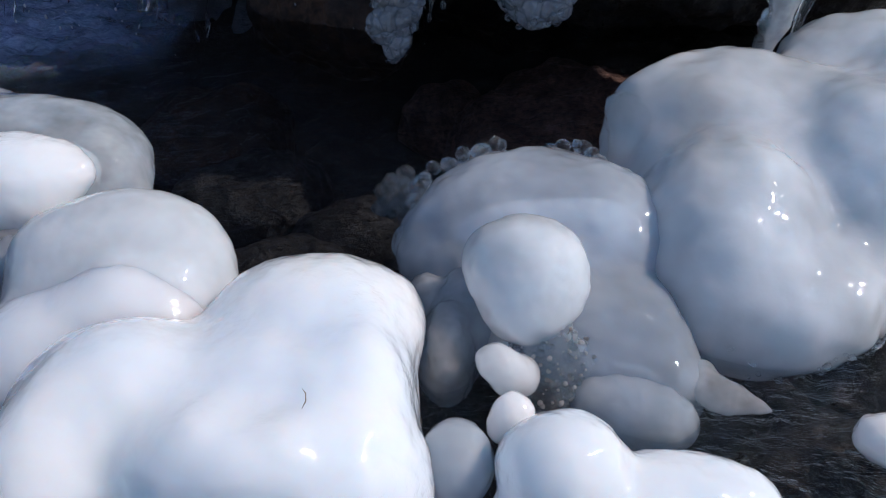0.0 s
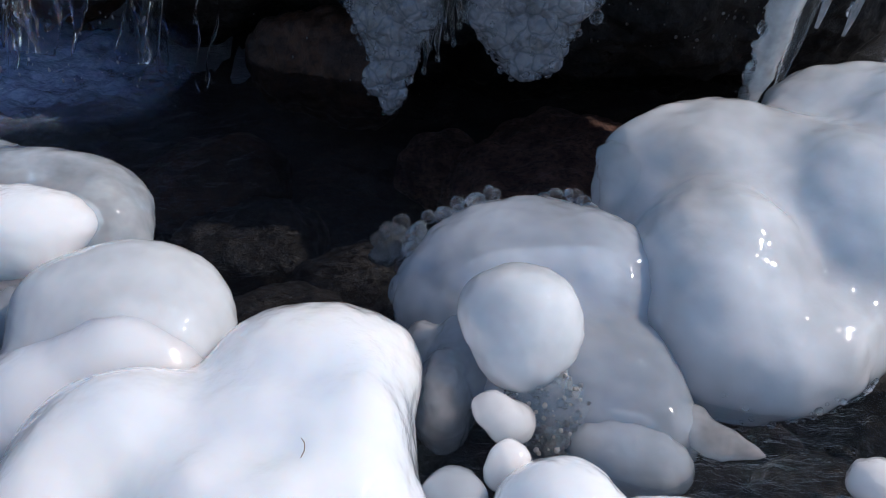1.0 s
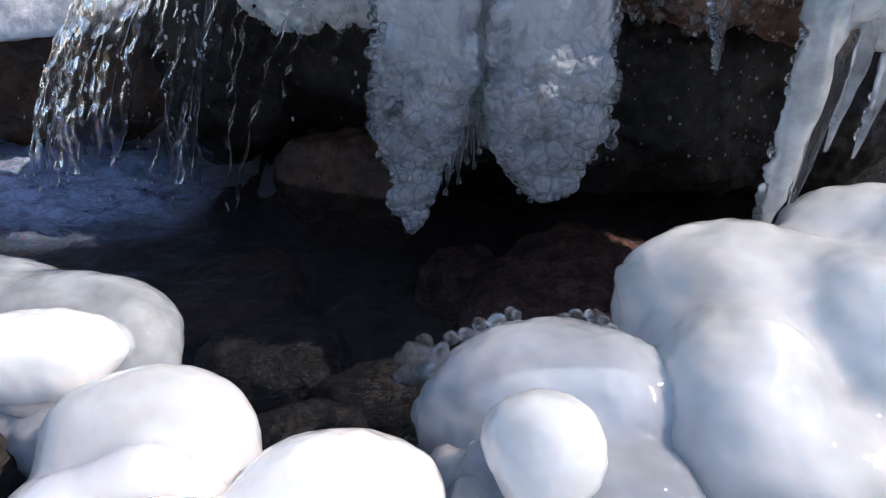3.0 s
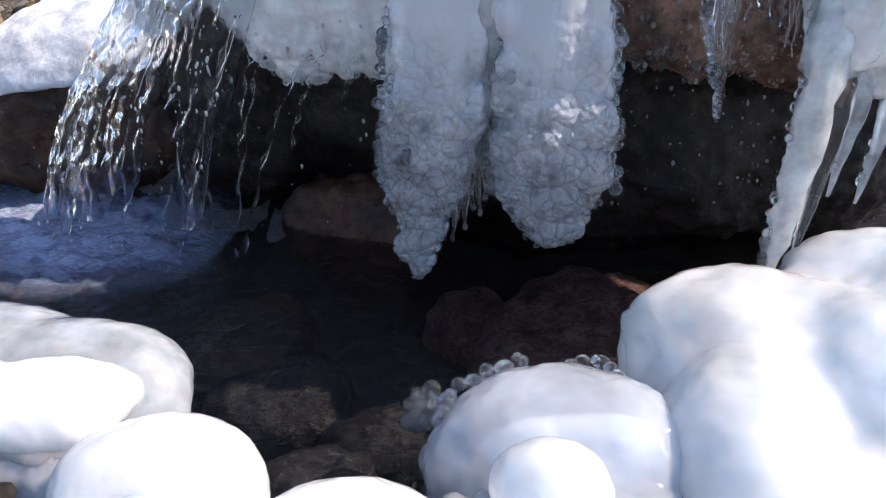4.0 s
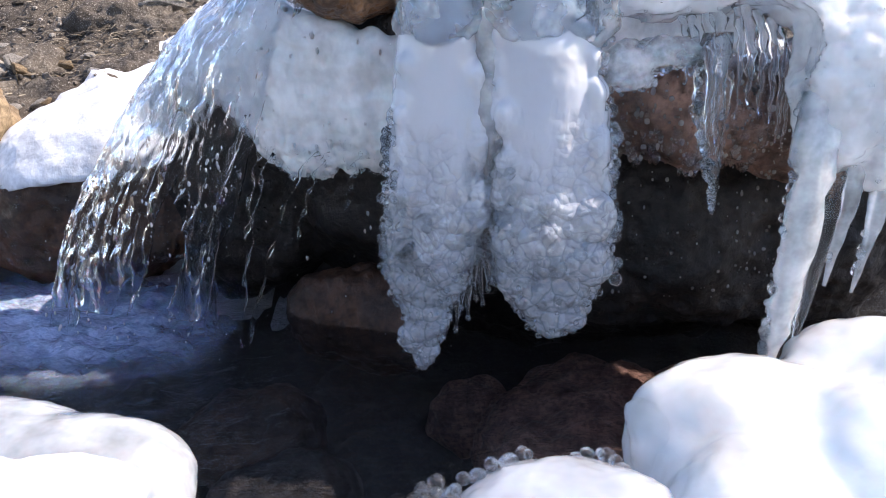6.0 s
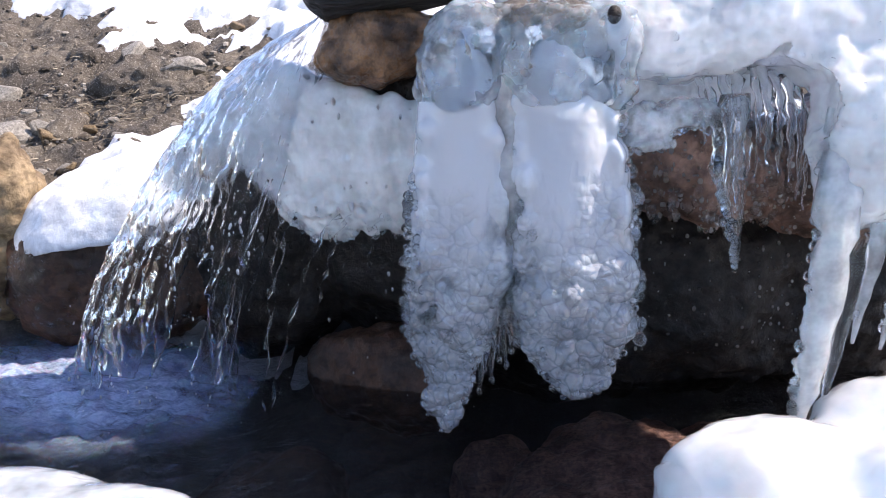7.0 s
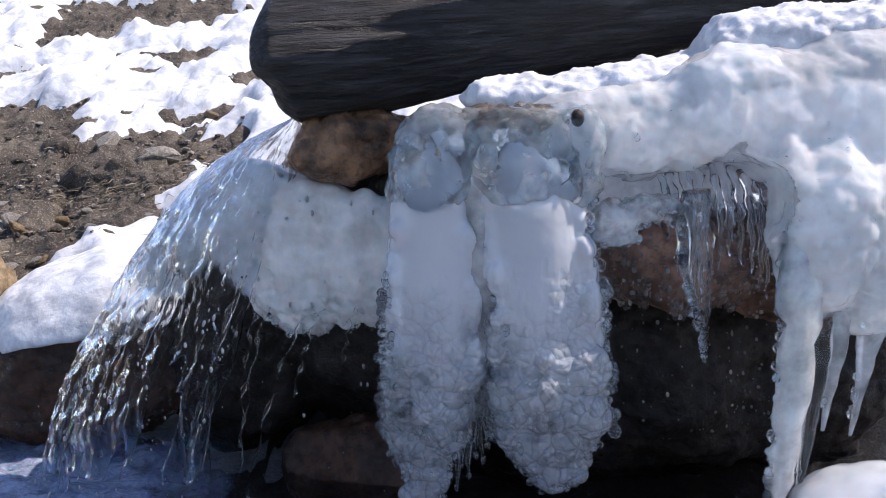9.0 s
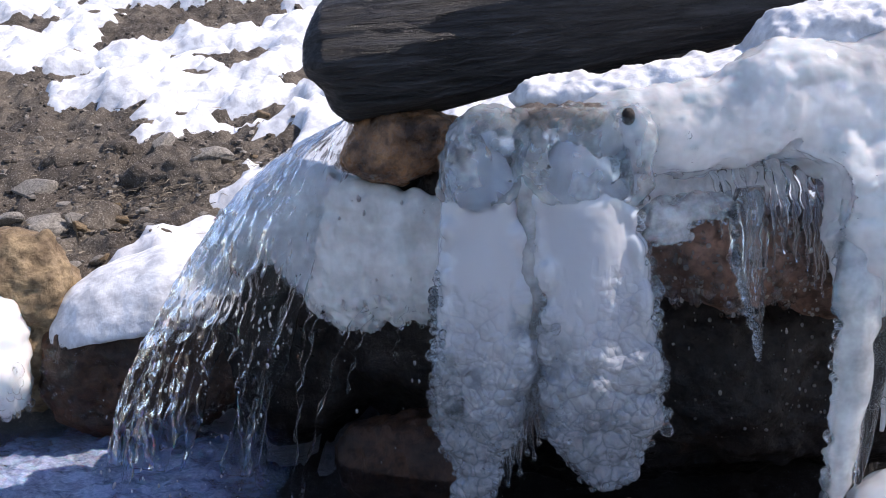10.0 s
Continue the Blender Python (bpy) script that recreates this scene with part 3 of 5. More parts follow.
body("tongue", [(0.281, 0.717, 0.085, 0.066, 0.05, 0.048), (0.24, 0.76, 0.085, 0.08, 0.06, 0.04)], CLOUDY, dome, k=0.01, cell=0.006, rough=((0.05, 0.004),), floor=FLOOR)
tagged(body("disc", [(-0.048, 1.07, 0.115, 0.047, 0.030, 0.046)], CLEAR, dome, k=0.006, cell=0.005, rough=((0.03, 0.002),)), "clear ice disc")
tagged(body("disc", [(-0.040, 0.995, 0.09, 0.050, 0.03, 0.028), (0.02, 1.0, 0.11, 0.04, 0.02, 0.02)], CLEAR, dome, k=0.006, cell=0.005, rough=((0.02, 0.003),)), "clear ice disc")
rng = np.random.RandomState(4)
for t_ in np.linspace(0, 1, 26):
    if 0.62 < t_ < 0.80:
        continue
    a_ = radians(176 - 120 * t_)
    r_ = 0.0145 * (0.6 + 0.7 * rng.rand())
    bead(dome, (0.153 + 0.210 * math.cos(a_) + 0.006 * rng.randn(), 1.098 + 0.100 * math.sin(a_) + 0.01 * rng.randn(), 0.125 + 0.14 * (0.32 + 0.46 * math.sin(a_)) + 0.006 * rng.randn()), r_, 0.8)
for i in range(30):
    bead(dome, (-0.092 + 0.045 * (rng.rand() - 0.5), 1.190 + 0.085 * (rng.rand() - 0.5), 0.130 + 0.05 * (rng.rand() - 0.5)), 0.010 + 0.012 * rng.rand(), 0.85)

bulb = thing("ice_bulb", "white egg-shaped ice bulb on a bubbly stem", "ice bulb")
glazed(bulb, [(0.101, 0.868, 0.245, 0.084, 0.070, 0.072), (0.118, 0.845, 0.225, 0.072, 0.06, 0.068), (0.105, 0.815, 0.205, 0.05, 0.05, 0.05)], 0.012, "head", k=0.012, cell=0.005, rough=((0.08, 0.004), (0.025, 0.0008)))
stem = body("stem", [(0.112, 0.822, 0.188, 0.048, 0.036, 0.036), (0.130, 0.800, 0.160, 0.034, 0.030, 0.040), (0.138, 0.775, 0.130, 0.030, 0.030, 0.040), (0.13, 0.74, 0.10, 0.030, 0.030, 0.040), (0.185, 0.80, 0.125, 0.035, 0.025, 0.030)], CROWN, bulb, k=0.014, cell=0.004, rough=((0.02, 0.005),), floor=FLOOR)
crust(stem, bulb, 120, (0.0015, 0.0045), lambda p, d: d[:, 1] < 0.2, 13, name="drop")
body("knob", [(0.056, 0.738, 0.185, 0.026, 0.026, 0.024), (0.078, 0.730, 0.165, 0.026, 0.024, 0.030), (0.090, 0.745, 0.15, 0.03, 0.03, 0.03)], MILKY, bulb, k=0.008, cell=0.004, rough=((0.03, 0.002),))
body("knob", [(0.076, 0.669, 0.165, 0.028, 0.026, 0.027), (0.064, 0.66, 0.145, 0.022, 0.02, 0.022)], WHITE, bulb, k=0.006, cell=0.004, rough=((0.03, 0.002),))
crust(stem, bulb, 170, (0.002, 0.0065), lambda p, d: (d[:, 1] < 0.2) & (p[:, 2] > 0.09) & (p[:, 0] < 0.185), 3)

mass = thing("ice_mass", "massive milky blue-white ice hummock with wet ridges", "ice mass")
hump = body("body", [(0.508, 1.325, 0.235, 0.178, 0.130, 0.108), (0.449, 1.040, 0.140, 0.148, 0.200, 0.190), (0.792, 1.433, 0.275, 0.139, 0.119, 0.099), (0.700, 1.127, 0.19, 0.130, 0.190, 0.190),
              (0.900, 1.25, 0.22, 0.20, 0.24, 0.21), (0.45, 1.28, 0.16, 0.14, 0.14, 0.13), (0.62, 1.25, 0.12, 0.25, 0.25, 0.20), (0.46, 0.935, 0.10, 0.135, 0.11, 0.085), (0.518, 0.86, 0.145, 0.036, 0.055, 0.055), (0.590, 0.87, 0.15, 0.045, 0.055, 0.06), (0.62, 0.95, 0.12, 0.10, 0.10, 0.10), (1.15, 1.45, 0.15, 0.25, 0.25, 0.20)],
     MILKY, mass, k=0.026, cell=0.007, rough=((0.17, 0.014), (0.05, 0.0014)), floor=FLOOR)
tagged(body("lip", [(0.335, 1.275, 0.245, 0.034, 0.07, 0.045, 14), (0.322, 1.245, 0.20, 0.022, 0.045, 0.05)], CLEAR, mass, k=0.008, cell=0.005, rough=((0.03, 0.004),)), "clear overhanging lip")
body("core", [(0.62, 1.28, 0.20, 0.13, 0.09, 0.09), (0.73, 1.15, 0.17, 0.11, 0.15, 0.16), (0.49, 1.03, 0.12, 0.08, 0.13, 0.14), (0.80, 1.42, 0.265, 0.12, 0.10, 0.085), (0.92, 1.25, 0.2, 0.17, 0.19, 0.18), (0.55, 0.89, 0.10, 0.06, 0.04, 0.05)], WHITE, mass, k=0.03, cell=0.009, rough=((0.08, 0.008),), floor=FLOOR)
crust(hump, mass, 60, (0.003, 0.008), lambda p, d: (d[:, 2] < 0.1) & (d[:, 1] < -0.3) & (p[:, 2] < 0.13) & (p[:, 0] < 0.7), 5)

tongue = thing("ice_tongue", "smooth white ice tongue low over the water", "ice tongue")
body("body", [(0.128, 0.585, 0.165, 0.080, 0.072, 0.072), (0.256, 0.555, 0.125, 0.140, 0.068, 0.072), (0.18, 0.52, 0.11, 0.16, 0.10, 0.08), (0.34, 0.50, 0.10, 0.09, 0.07, 0.06)], WHITE, tongue, k=0.008, cell=0.005, rough=((0.08, 0.004), (0.025, 0.001)), floor=FLOOR)
tagged(body("knuckle", [(0.003, 0.625, 0.12, 0.050, 0.055, 0.058)], CLOUDY, tongue, k=0.008, cell=0.005, rough=((0.05, 0.003),), floor=FLOOR), "half-clear rounded knuckle")
flap = body("ice_flap", [(0.385, 0.745, 0.105, 0.036, 0.028, 0.018, -15), (0.425, 0.728, 0.105, 0.026, 0.012, 0.008, -25), (0.36, 0.78, 0.10, 0.03, 0.035, 0.022)], RIM, k=0.008, cell=0.004, rough=((0.03, 0.003),))
tagged(flap, "thin translucent curled ice flap over water", "ice flap")
flake = body("ice_flake", [(0.585, 0.665, 0.11, 0.045, 0.040, 0.032), (0.64, 0.62, 0.11, 0.06, 0.06, 0.05)], WHITE, k=0.008, cell=0.005, rough=((0.03, 0.004),), floor=FLOOR)
tagged(flake, "small white ice lump at the dark water's edge", "ice lump")
leaf_v, leaf_f = tube([(-0.176, 0.598, 0.262), (-0.172, 0.606, 0.266), (-0.173, 0.616, 0.267), (-0.178, 0.624, 0.266)], [0.0006, 0.0016, 0.0012, 0.0004], 6, 0.4)
DRY = wet_rock("dry_leaf", (0.20, 0.09, 0.03), (0.35, 0.18, 0.07), (0.5, 0.8), 60)
tagged(put_mesh("bud_scale", leaf_v, leaf_f, DRY), "tiny curled brown bud scale lying on white ice", "leaf")


# ---- rocks ----
def rock(name, blobs, material, label, category="rock", group="", cell=0.012, rough=((0.20, 0.035), (0.05, 0.010)), k=0.03, parent=None, floor=None):
    ob = body(name, blobs, material, parent, k=k, cell=cell, rough=rough, floor=floor)
    return tagged(ob, label, category, group) if parent is None else ob


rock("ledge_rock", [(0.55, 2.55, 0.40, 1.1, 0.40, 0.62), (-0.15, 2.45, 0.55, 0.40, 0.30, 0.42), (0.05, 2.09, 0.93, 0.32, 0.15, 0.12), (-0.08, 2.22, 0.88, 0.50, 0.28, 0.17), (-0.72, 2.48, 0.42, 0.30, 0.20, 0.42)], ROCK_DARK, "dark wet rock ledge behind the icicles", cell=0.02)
face = rock("ledge_boulder", [(0.58, 1.99, 0.74, 0.34, 0.19, 0.15), (0.95, 2.05, 0.70, 0.3, 0.22, 0.2)], ROCK_FACE, "wet brown boulder under the ice apron", "boulder")
# Lower part of the brown boulder; its black colour holds wet and shade.
face_low = rock("ledge_boulder", [(0.60, 2.14, 0.34, 0.40, 0.22, 0.32), (1.0, 2.2, 0.4, 0.35, 0.25, 0.4)], ROCK_DARK, "wet boulder below the ledge, deep shade put into its black colour", "boulder")
rock("wedged_rock", [(-0.27, 1.93, 1.025, 0.125, 0.09, 0.070), (-0.22, 1.92, 1.09, 0.12, 0.07, 0.05)], ROCK_WEDGE, "orange-brown wet rock wedged under the log", cell=0.008, rough=((0.08, 0.015), (0.02, 0.003)))
rock("sunken_rock", [(-0.30, 2.17, 0.06, 0.23, 0.15, 0.17), (-0.20, 2.12, 0.04, 0.14, 0.12, 0.15)], ROCK_BROWN, "brown round rock half under water", group="rocks in the pool")
rock("sunken_rock", [(0.24, 1.60, -0.10, 0.22, 0.36, 0.15), (0.36, 1.78, -0.09, 0.24, 0.26, 0.15), (0.30, 1.35, -0.12, 0.20, 0.20, 0.14)], ROCK_RED, "red-brown flat rock just under water", group="rocks in the pool", rough=((0.15, 0.03), (0.04, 0.008)))
for x_, y_, a_, b_, c_ in ((-0.45, 1.55, 0.16, 0.12, 0.10), (-0.20, 1.40, 0.12, 0.10, 0.09), (-0.62, 1.78, 0.20, 0.14, 0.12), (-0.35, 1.20, 0.15, 0.11, 0.09), (0.62, 1.80, 0.22, 0.18, 0.16), (0.0, 1.90, 0.12, 0.1, 0.1)):
    rock("sunken_rock", [(x_, y_, -0.14, a_, b_, c_), (x_ + a_ * 0.4, y_ + 0.03, -0.15, a_ * 0.7, b_, c_)], ROCK_BROWN if x_ < -0.5 else ROCK_BED if x_ < 0 else ROCK_RED, "dark brown rounded stone on the pool bed", group="rocks in the pool", cell=0.015)
rock("edge_rock", [(0.72, 0.92, 0.02, 0.16, 0.10, 0.10), (0.88, 0.80, 0.0, 0.2, 0.2, 0.12)], ROCK_DARK, "black wet rock beside the ice mass", rough=((0.1, 0.03), (0.03, 0.008)), cell=0.01)
rock("edge_rock", [(-0.82, 0.93, 0.06, 0.12, 0.13, 0.10), (-0.95, 0.75, 0.05, 0.2, 0.2, 0.14)], ROCK_DARK, "dark rough rock under the ice shelf", rough=((0.1, 0.03), (0.03, 0.008)), cell=0.01)
rock("edge_rock", [(0.48, 0.66, -0.06, 0.10, 0.08, 0.12), (0.58, 0.74, -0.08, 0.1, 0.08, 0.12)], ROCK_DARK, "dark stone just under bright water", rough=((0.1, 0.02), (0.03, 0.008)), cell=0.01)

boulder = thing("snowy_boulder", "brown wet boulder with a smooth white snow cap", "boulder")
base_stone = rock("stone", [(-1.18, 2.50, 0.42, 0.34, 0.24, 0.24, 0, -10), (-1.36, 2.44, 0.32, 0.20, 0.18, 0.22), (-1.05, 2.42, 0.30, 0.22, 0.16, 0.18)], ROCK_BROWN, "", parent=boulder)
CAP_CUT = [(-1.22, 2.16, 0.33, 0.60, 0.22, 0.155, 0, -9), (-1.2, 2.5, 0.24, 0.7, 0.5, 0.21, 0, -9)]
body("snow_cap", [(-1.16, 2.47, 0.475, 0.335, 0.235, 0.225, 0, -11), (-1.02, 2.47, 0.55, 0.20, 0.20, 0.17, 0, -8), (-1.31, 2.43, 0.44, 0.17, 0.17, 0.18)], SNOW, boulder, k=0.03, cell=0.010, rough=((0.25, 0.012), (0.04, 0.002)), cut=CAP_CUT)
crust(base_stone, boulder, 170, (0.004, 0.012), lambda p, d: (d[:, 1] < -0.3) & (p[:, 2] < 0.47) & (p[:, 2] > 0.2), 8, stretch=0.7)
outer = thing("snowy_boulder", "ochre boulder with a white ice cap and clear drips", "boulder")
rock("stone", [(-1.64, 2.47, 0.48, 0.20, 0.20, 0.32), (-1.485, 2.42, 0.60, 0.070, 0.10, 0.19), (-1.58, 2.42, 0.70, 0.10, 0.10, 0.10)], ROCK_OCHRE, "", parent=outer, k=0.02, rough=((0.12, 0.025), (0.04, 0.010)))
cap2 = body("ice_cap", [(-1.68, 2.30, 0.50, 0.165, 0.12, 0.185), (-1.60, 2.27, 0.36, 0.085, 0.08, 0.13)], WHITE, outer, k=0.02, cell=0.010, rough=((0.08, 0.012), (0.03, 0.003)))
crust(cap2, outer, 60, (0.008, 0.018), lambda p, d: (p[:, 2] < 0.40) & (d[:, 1] < 0), 9, stretch=1.4)

# ---- log ----
log = thing("log", "thick dark charred weathered log lying over the stream", "log")
ring, sides = 150, 64
verts, faces = [], []
A, B = Vector((-0.455, 1.92, 1.252)), Vector((2.2, 2.02, 1.60))
along = (B - A).normalized()
side = along.cross(Vector((0, 0, 1))).normalized()
over = side.cross(along).normalized()
for i in range(ring):
    u = (i / (ring - 1)) ** 1.6 * (B - A).length
    r = 0.156 * min(1.0, 0.66 + 0.34 * math.sqrt(min(1.0, u / 0.055))) + 0.006 * math.sin(u * 5)
    for j in range(sides):
        w = 2 * math.pi * j / sides
        q = A + along * u + r * (math.cos(w) * side + math.sin(w) * over)
        low = max(0.0, -math.sin(w))
        if u < 0.2:
            q += along * (1 - u / 0.2) * (0.045 * max(0.0, math.sin(w)) ** 2 + 0.030 * min(1.0, max(0.0, low - 0.25) * 5))
        c = Vector((u * 2.2, math.cos(w) * 5.0, math.sin(w) * 5.0))
        f = 0.085 * noise.fractal(c * 1.1, 1.0, 2.0, 4) + 0.10 * noise.noise(Vector((u * 3, math.cos(w) * 1.2, math.sin(w) * 1.2)))
        verts.append(q + (q - (A + along * u)) * f)
for i in range(ring - 1):
    for j in range(sides):
        m = (j + 1) % sides
        faces.append((i * sides + j, (i + 1) * sides + j, (i + 1) * sides + m, i * sides + m))
faces.append(tuple(range(sides)))
faces.append(tuple(range((ring - 1) * sides, ring * sides))[::-1])
put_mesh("trunk", verts, faces, BARK, log)
body("knot", [(-0.30, 1.775, 1.26, 0.022, 0.012, 0.024)], BARK, log, k=0.006, cell=0.004, rough=((0.02, 0.004),))

# ---- apron of ice and snow on the right ----
apron = thing("ice_apron", "thick grey-white ice apron draped below snow", "ice apron")
drape = body("body", [(0.24, 1.69, 1.085, 0.12, 0.07, 0.075), (0.38, 1.68, 1.065, 0.17, 0.09, 0.105), (0.62, 1.67, 1.10, 0.20, 0.12, 0.14), (0.90, 1.68, 1.08, 0.26, 0.15, 0.20),
              (0.76, 1.56, 0.90, 0.10, 0.07, 0.13), (0.88, 1.60, 0.86, 0.14, 0.09, 0.18), (1.08, 1.62, 0.88, 0.16, 0.10, 0.24), (0.67, 1.555, 0.93, 0.05, 0.05, 0.12), (0.73, 1.545, 0.80, 0.065, 0.045, 0.11), (0.86, 1.57, 0.76, 0.09, 0.055, 0.13), (1.0, 1.58, 0.76, 0.10, 0.06, 0.16)],
     APRON, apron, k=0.016, cell=0.006, rough=((0.16, 0.014), (0.05, 0.006), (0.018, 0.0015)), knobs=((0.055, 0.012), (0.026, 0.006)), where=lambda p: smooth_step(0.62, 0.70, p[:, 0]) * smooth_step(1.02, 0.92, p[:, 2]),
     cut=[(0.50, 1.58, 0.865, 0.135, 0.2, 0.085), (0.58, 1.55, 0.92, 0.085, 0.2, 0.10, 0, 20), (0.335, 1.60, 0.962, 0.042, 0.14, 0.009, 0, -8), (0.545, 1.60, 1.005, 0.055, 0.14, 0.013, 0, -42)])
cover = body("snow_cover", [(0.22, 1.76, 1.150, 0.20, 0.08, 0.050), (0.48, 1.76, 1.165, 0.20, 0.09, 0.062), (0.72, 1.75, 1.235, 0.17, 0.10, 0.08), (0.95, 1.74, 1.24, 0.24, 0.12, 0.09), (1.20, 1.72, 1.22, 0.25, 0.15, 0.12)],
            SNOW, None, k=0.02, cell=0.007, rough=((0.10, 0.016), (0.035, 0.006), (0.014, 0.003)))
cover.name = "snow_drift"
tagged(cover, "bright granular snow drift between log and ice", "snow drift")
pane = body("inner_sheet", [(0.36, 1.76, 0.93, 0.10, 0.02, 0.08), (0.47, 1.77, 0.93, 0.10, 0.02, 0.075), (0.59, 1.76, 0.945, 0.10, 0.02, 0.055)], INNER, apron, k=0.012, cell=0.005, rough=((0.05, 0.010), (0.015, 0.004)))
crust(pane, apron, 120, (0.004, 0.011), lambda p, d: (p[:, 2] < 0.90) & (d[:, 1] < 0.2), 16, stretch=1.6, name="drip")
crust(drape, apron, 110, (0.003, 0.009), lambda p, d: (d[:, 1] < -0.2) & (p[:, 2] < 1.12), 15)

cap = thing("cap_stone", "flat brown frosted stone frozen on top of the icicles", "stone")
rock("slab", [(0.11, 1.640, 1.116, 0.085, 0.06, 0.016), (0.06, 1.615, 1.106, 0.05, 0.04, 0.014), (0.165, 1.625, 1.106, 0.045, 0.04, 0.015)], ROCK_CAP, "", parent=cap, cell=0.006, rough=((0.05, 0.012), (0.014, 0.005)), k=0.01)
rock("pebble", [(0.246, 1.572, 1.106, 0.014, 0.012, 0.018)], ROCK_DARK, "small black pebble frozen in ice", "pebble", cell=0.004, rough=(), k=0.006)


# ---- icicle columns ----
def column(label, levels, seed, bead_pick, count, y0, depth, lumpy=1, tip=0.0):
    """A wide hanging icicle of stacked lumps: levels are (z, middle x, half width)."""
    rng = np.random.RandomState(seed)
    ob = thing("icicle", label, "icicle", "wide icicles under the log")
    z, blobs = levels[0][0], []
    zs, cs, ws = zip(*levels[::-1])
    while z > levels[-1][0]:
        c, w = np.interp(z, zs, cs), np.interp(z, zs, ws)
        blobs.append((c, y0, z, w * 0.86, depth, 0.045))
        for sgn in (-1, 1):
            r = min(w * 0.5, (0.014 if z > 0.75 else 0.018) + 0.012 * rng.rand())
            blobs.append((c + sgn * (w - r * 0.9), y0 + 0.015 * rng.randn(), z + 0.01 * rng.randn(), r, r * 1.1, r * (1.0 + 0.5 * rng.rand())))
        for m in range(lumpy if z < 0.60 else 0):
            r = min(w, 0.020 + 0.026 * rng.rand())
            blobs.append((c + w * 0.75 * (2 * rng.rand() - 1), y0 - depth * 0.74, z + 0.01 * rng.randn(), r, r * 0.6, r * (0.9 + 0.4 * rng.rand())))
        z -= 0.026

    def low(p):
        side = np.abs(p[:, 0] - np.interp(p[:, 2], zs, cs)) / np.interp(p[:, 2], zs, ws)
        return np.clip(smooth_step(0.66, 0.52, p[:, 2]) + smooth_step(0.72, 0.95, side) * smooth_step(1.0, 0.8, p[:, 2]), 0, 1)

    sizes = ((0.048, 0.015),) if lumpy > 1 else ((0.030, 0.009),)
    thin = [min(1.0, max(0.25, (1.07 - q[2]) / 0.12)) for q in blobs]
    milky = [(np.interp(q[2], zs, cs) + (q[0] - np.interp(q[2], zs, cs)) * f, y0 + (q[1] - y0) * f, q[2], q[3] * f, q[4] * f, q[5]) for q, f in zip(blobs, thin)]
    b = body("body", [q for q in milky if tip - 0.03 < q[2] < 1.06], COLUMN, ob, k=0.007, cell=0.0036, rough=((0.06, 0.0015),), knobs=sizes, where=low)
    tagged(body("crown", [q for q in blobs if q[2] > 0.955], CROWN, ob, k=0.014, cell=0.005, rough=((0.07, 0.012), (0.030, 0.004))), "clear glassy crown with dark hollows")
    if tip:
        end = tagged(body("tip", [q for q in blobs if q[2] <= tip], TIP, ob, k=0.0035, cell=0.0036, knobs=((0.024, 0.008),)), "clear knobbly tip")
        crust(end, ob, count // 2, (0.003, 0.009), lambda p, d: d[:, 1] < 0.3, seed + 2, sink=0.2)
        count -= count // 2
    crust(b, ob, count, (0.004, 0.0125), bead_pick, seed + 1, sink=0.25)
    crust(b, ob, 16, (0.010, 0.020), lambda p, d: (d[:, 1] < -0.3) & (p[:, 2] < 0.60), seed + 3, "lobe", 0.42)
    crust(b, ob, 70, (0.006, 0.016), lambda p, d: (np.abs(d[:, 0]) > 0.75) & (p[:, 2] < 0.75), seed + 4, sink=0.15)
    return ob, b


col, col_b = column("wide grey-blue icicle with beaded edges and a pointed tip",
                    [(1.095, -0.035, 0.074), (0.9, -0.055, 0.085), (0.75, -0.057, 0.094), (0.60, -0.060, 0.100), (0.47, -0.078, 0.092), (0.41, -0.088, 0.085), (0.375, -0.098, 0.058), (0.30, -0.100, 0.036), (0.235, -0.103, 0.016)],
                    21, lambda p, d: (d[:, 1] < 0.2) & (((np.abs(d[:, 0]) > 0.8) & (p[:, 2] < 0.8)) | ((p[:, 2] < 0.55) & (p[:, 0] < -0.13)) | ((p[:, 2] < 0.66) & (p[:, 0] < -0.12))), 300, 1.615, 0.05, 1, 0.48)
for i, (x_, bot) in enumerate(((-0.040, 0.36), (-0.026, 0.30), (-0.012, 0.35), (0.002, 0.33), (0.016, 0.375), (0.030, 0.36), (0.041, 0.40))):
    pts = [(x_ + 0.004 * math.sin(k_ * 1.7 + i), 1.575 + 0.006 * (i % 3), 0.72 - (0.72 - bot) * k_ / 9) for k_ in range(10)]
    v_, f_ = tube(pts, [0.004, 0.008, 0.009, 0.0095, 0.009, 0.0085, 0.008, 0.007, 0.006, 0.0015], 9, wobble=0.35, size=0.02, seed=i)
    put_mesh("rod", v_, f_, CLEAR, col)
    bead(col, (pts[-1][0], pts[-1][1], bot + 0.004), 0.0065, 1.3)
col2, col2_b = column("wide lumpy grey icicle with beaded edges and rounded lobes",
                      [(1.09, 0.120, 0.090), (0.9, 0.155, 0.105), (0.78, 0.168, 0.108), (0.62, 0.178, 0.116), (0.50, 0.180, 0.120), (0.42, 0.182, 0.112), (0.37, 0.185, 0.088), (0.335, 0.19, 0.070)],
                      33, lambda p, d: (d[:, 1] < 0.2) & (((np.abs(d[:, 0]) > 0.8) & (p[:, 2] < 0.9)) | (p[:, 2] < 0.40) | ((p[:, 2] < 0.72) & (p[:, 0] < 0.10))), 280, 1.60, 0.055, 2, 0.47)
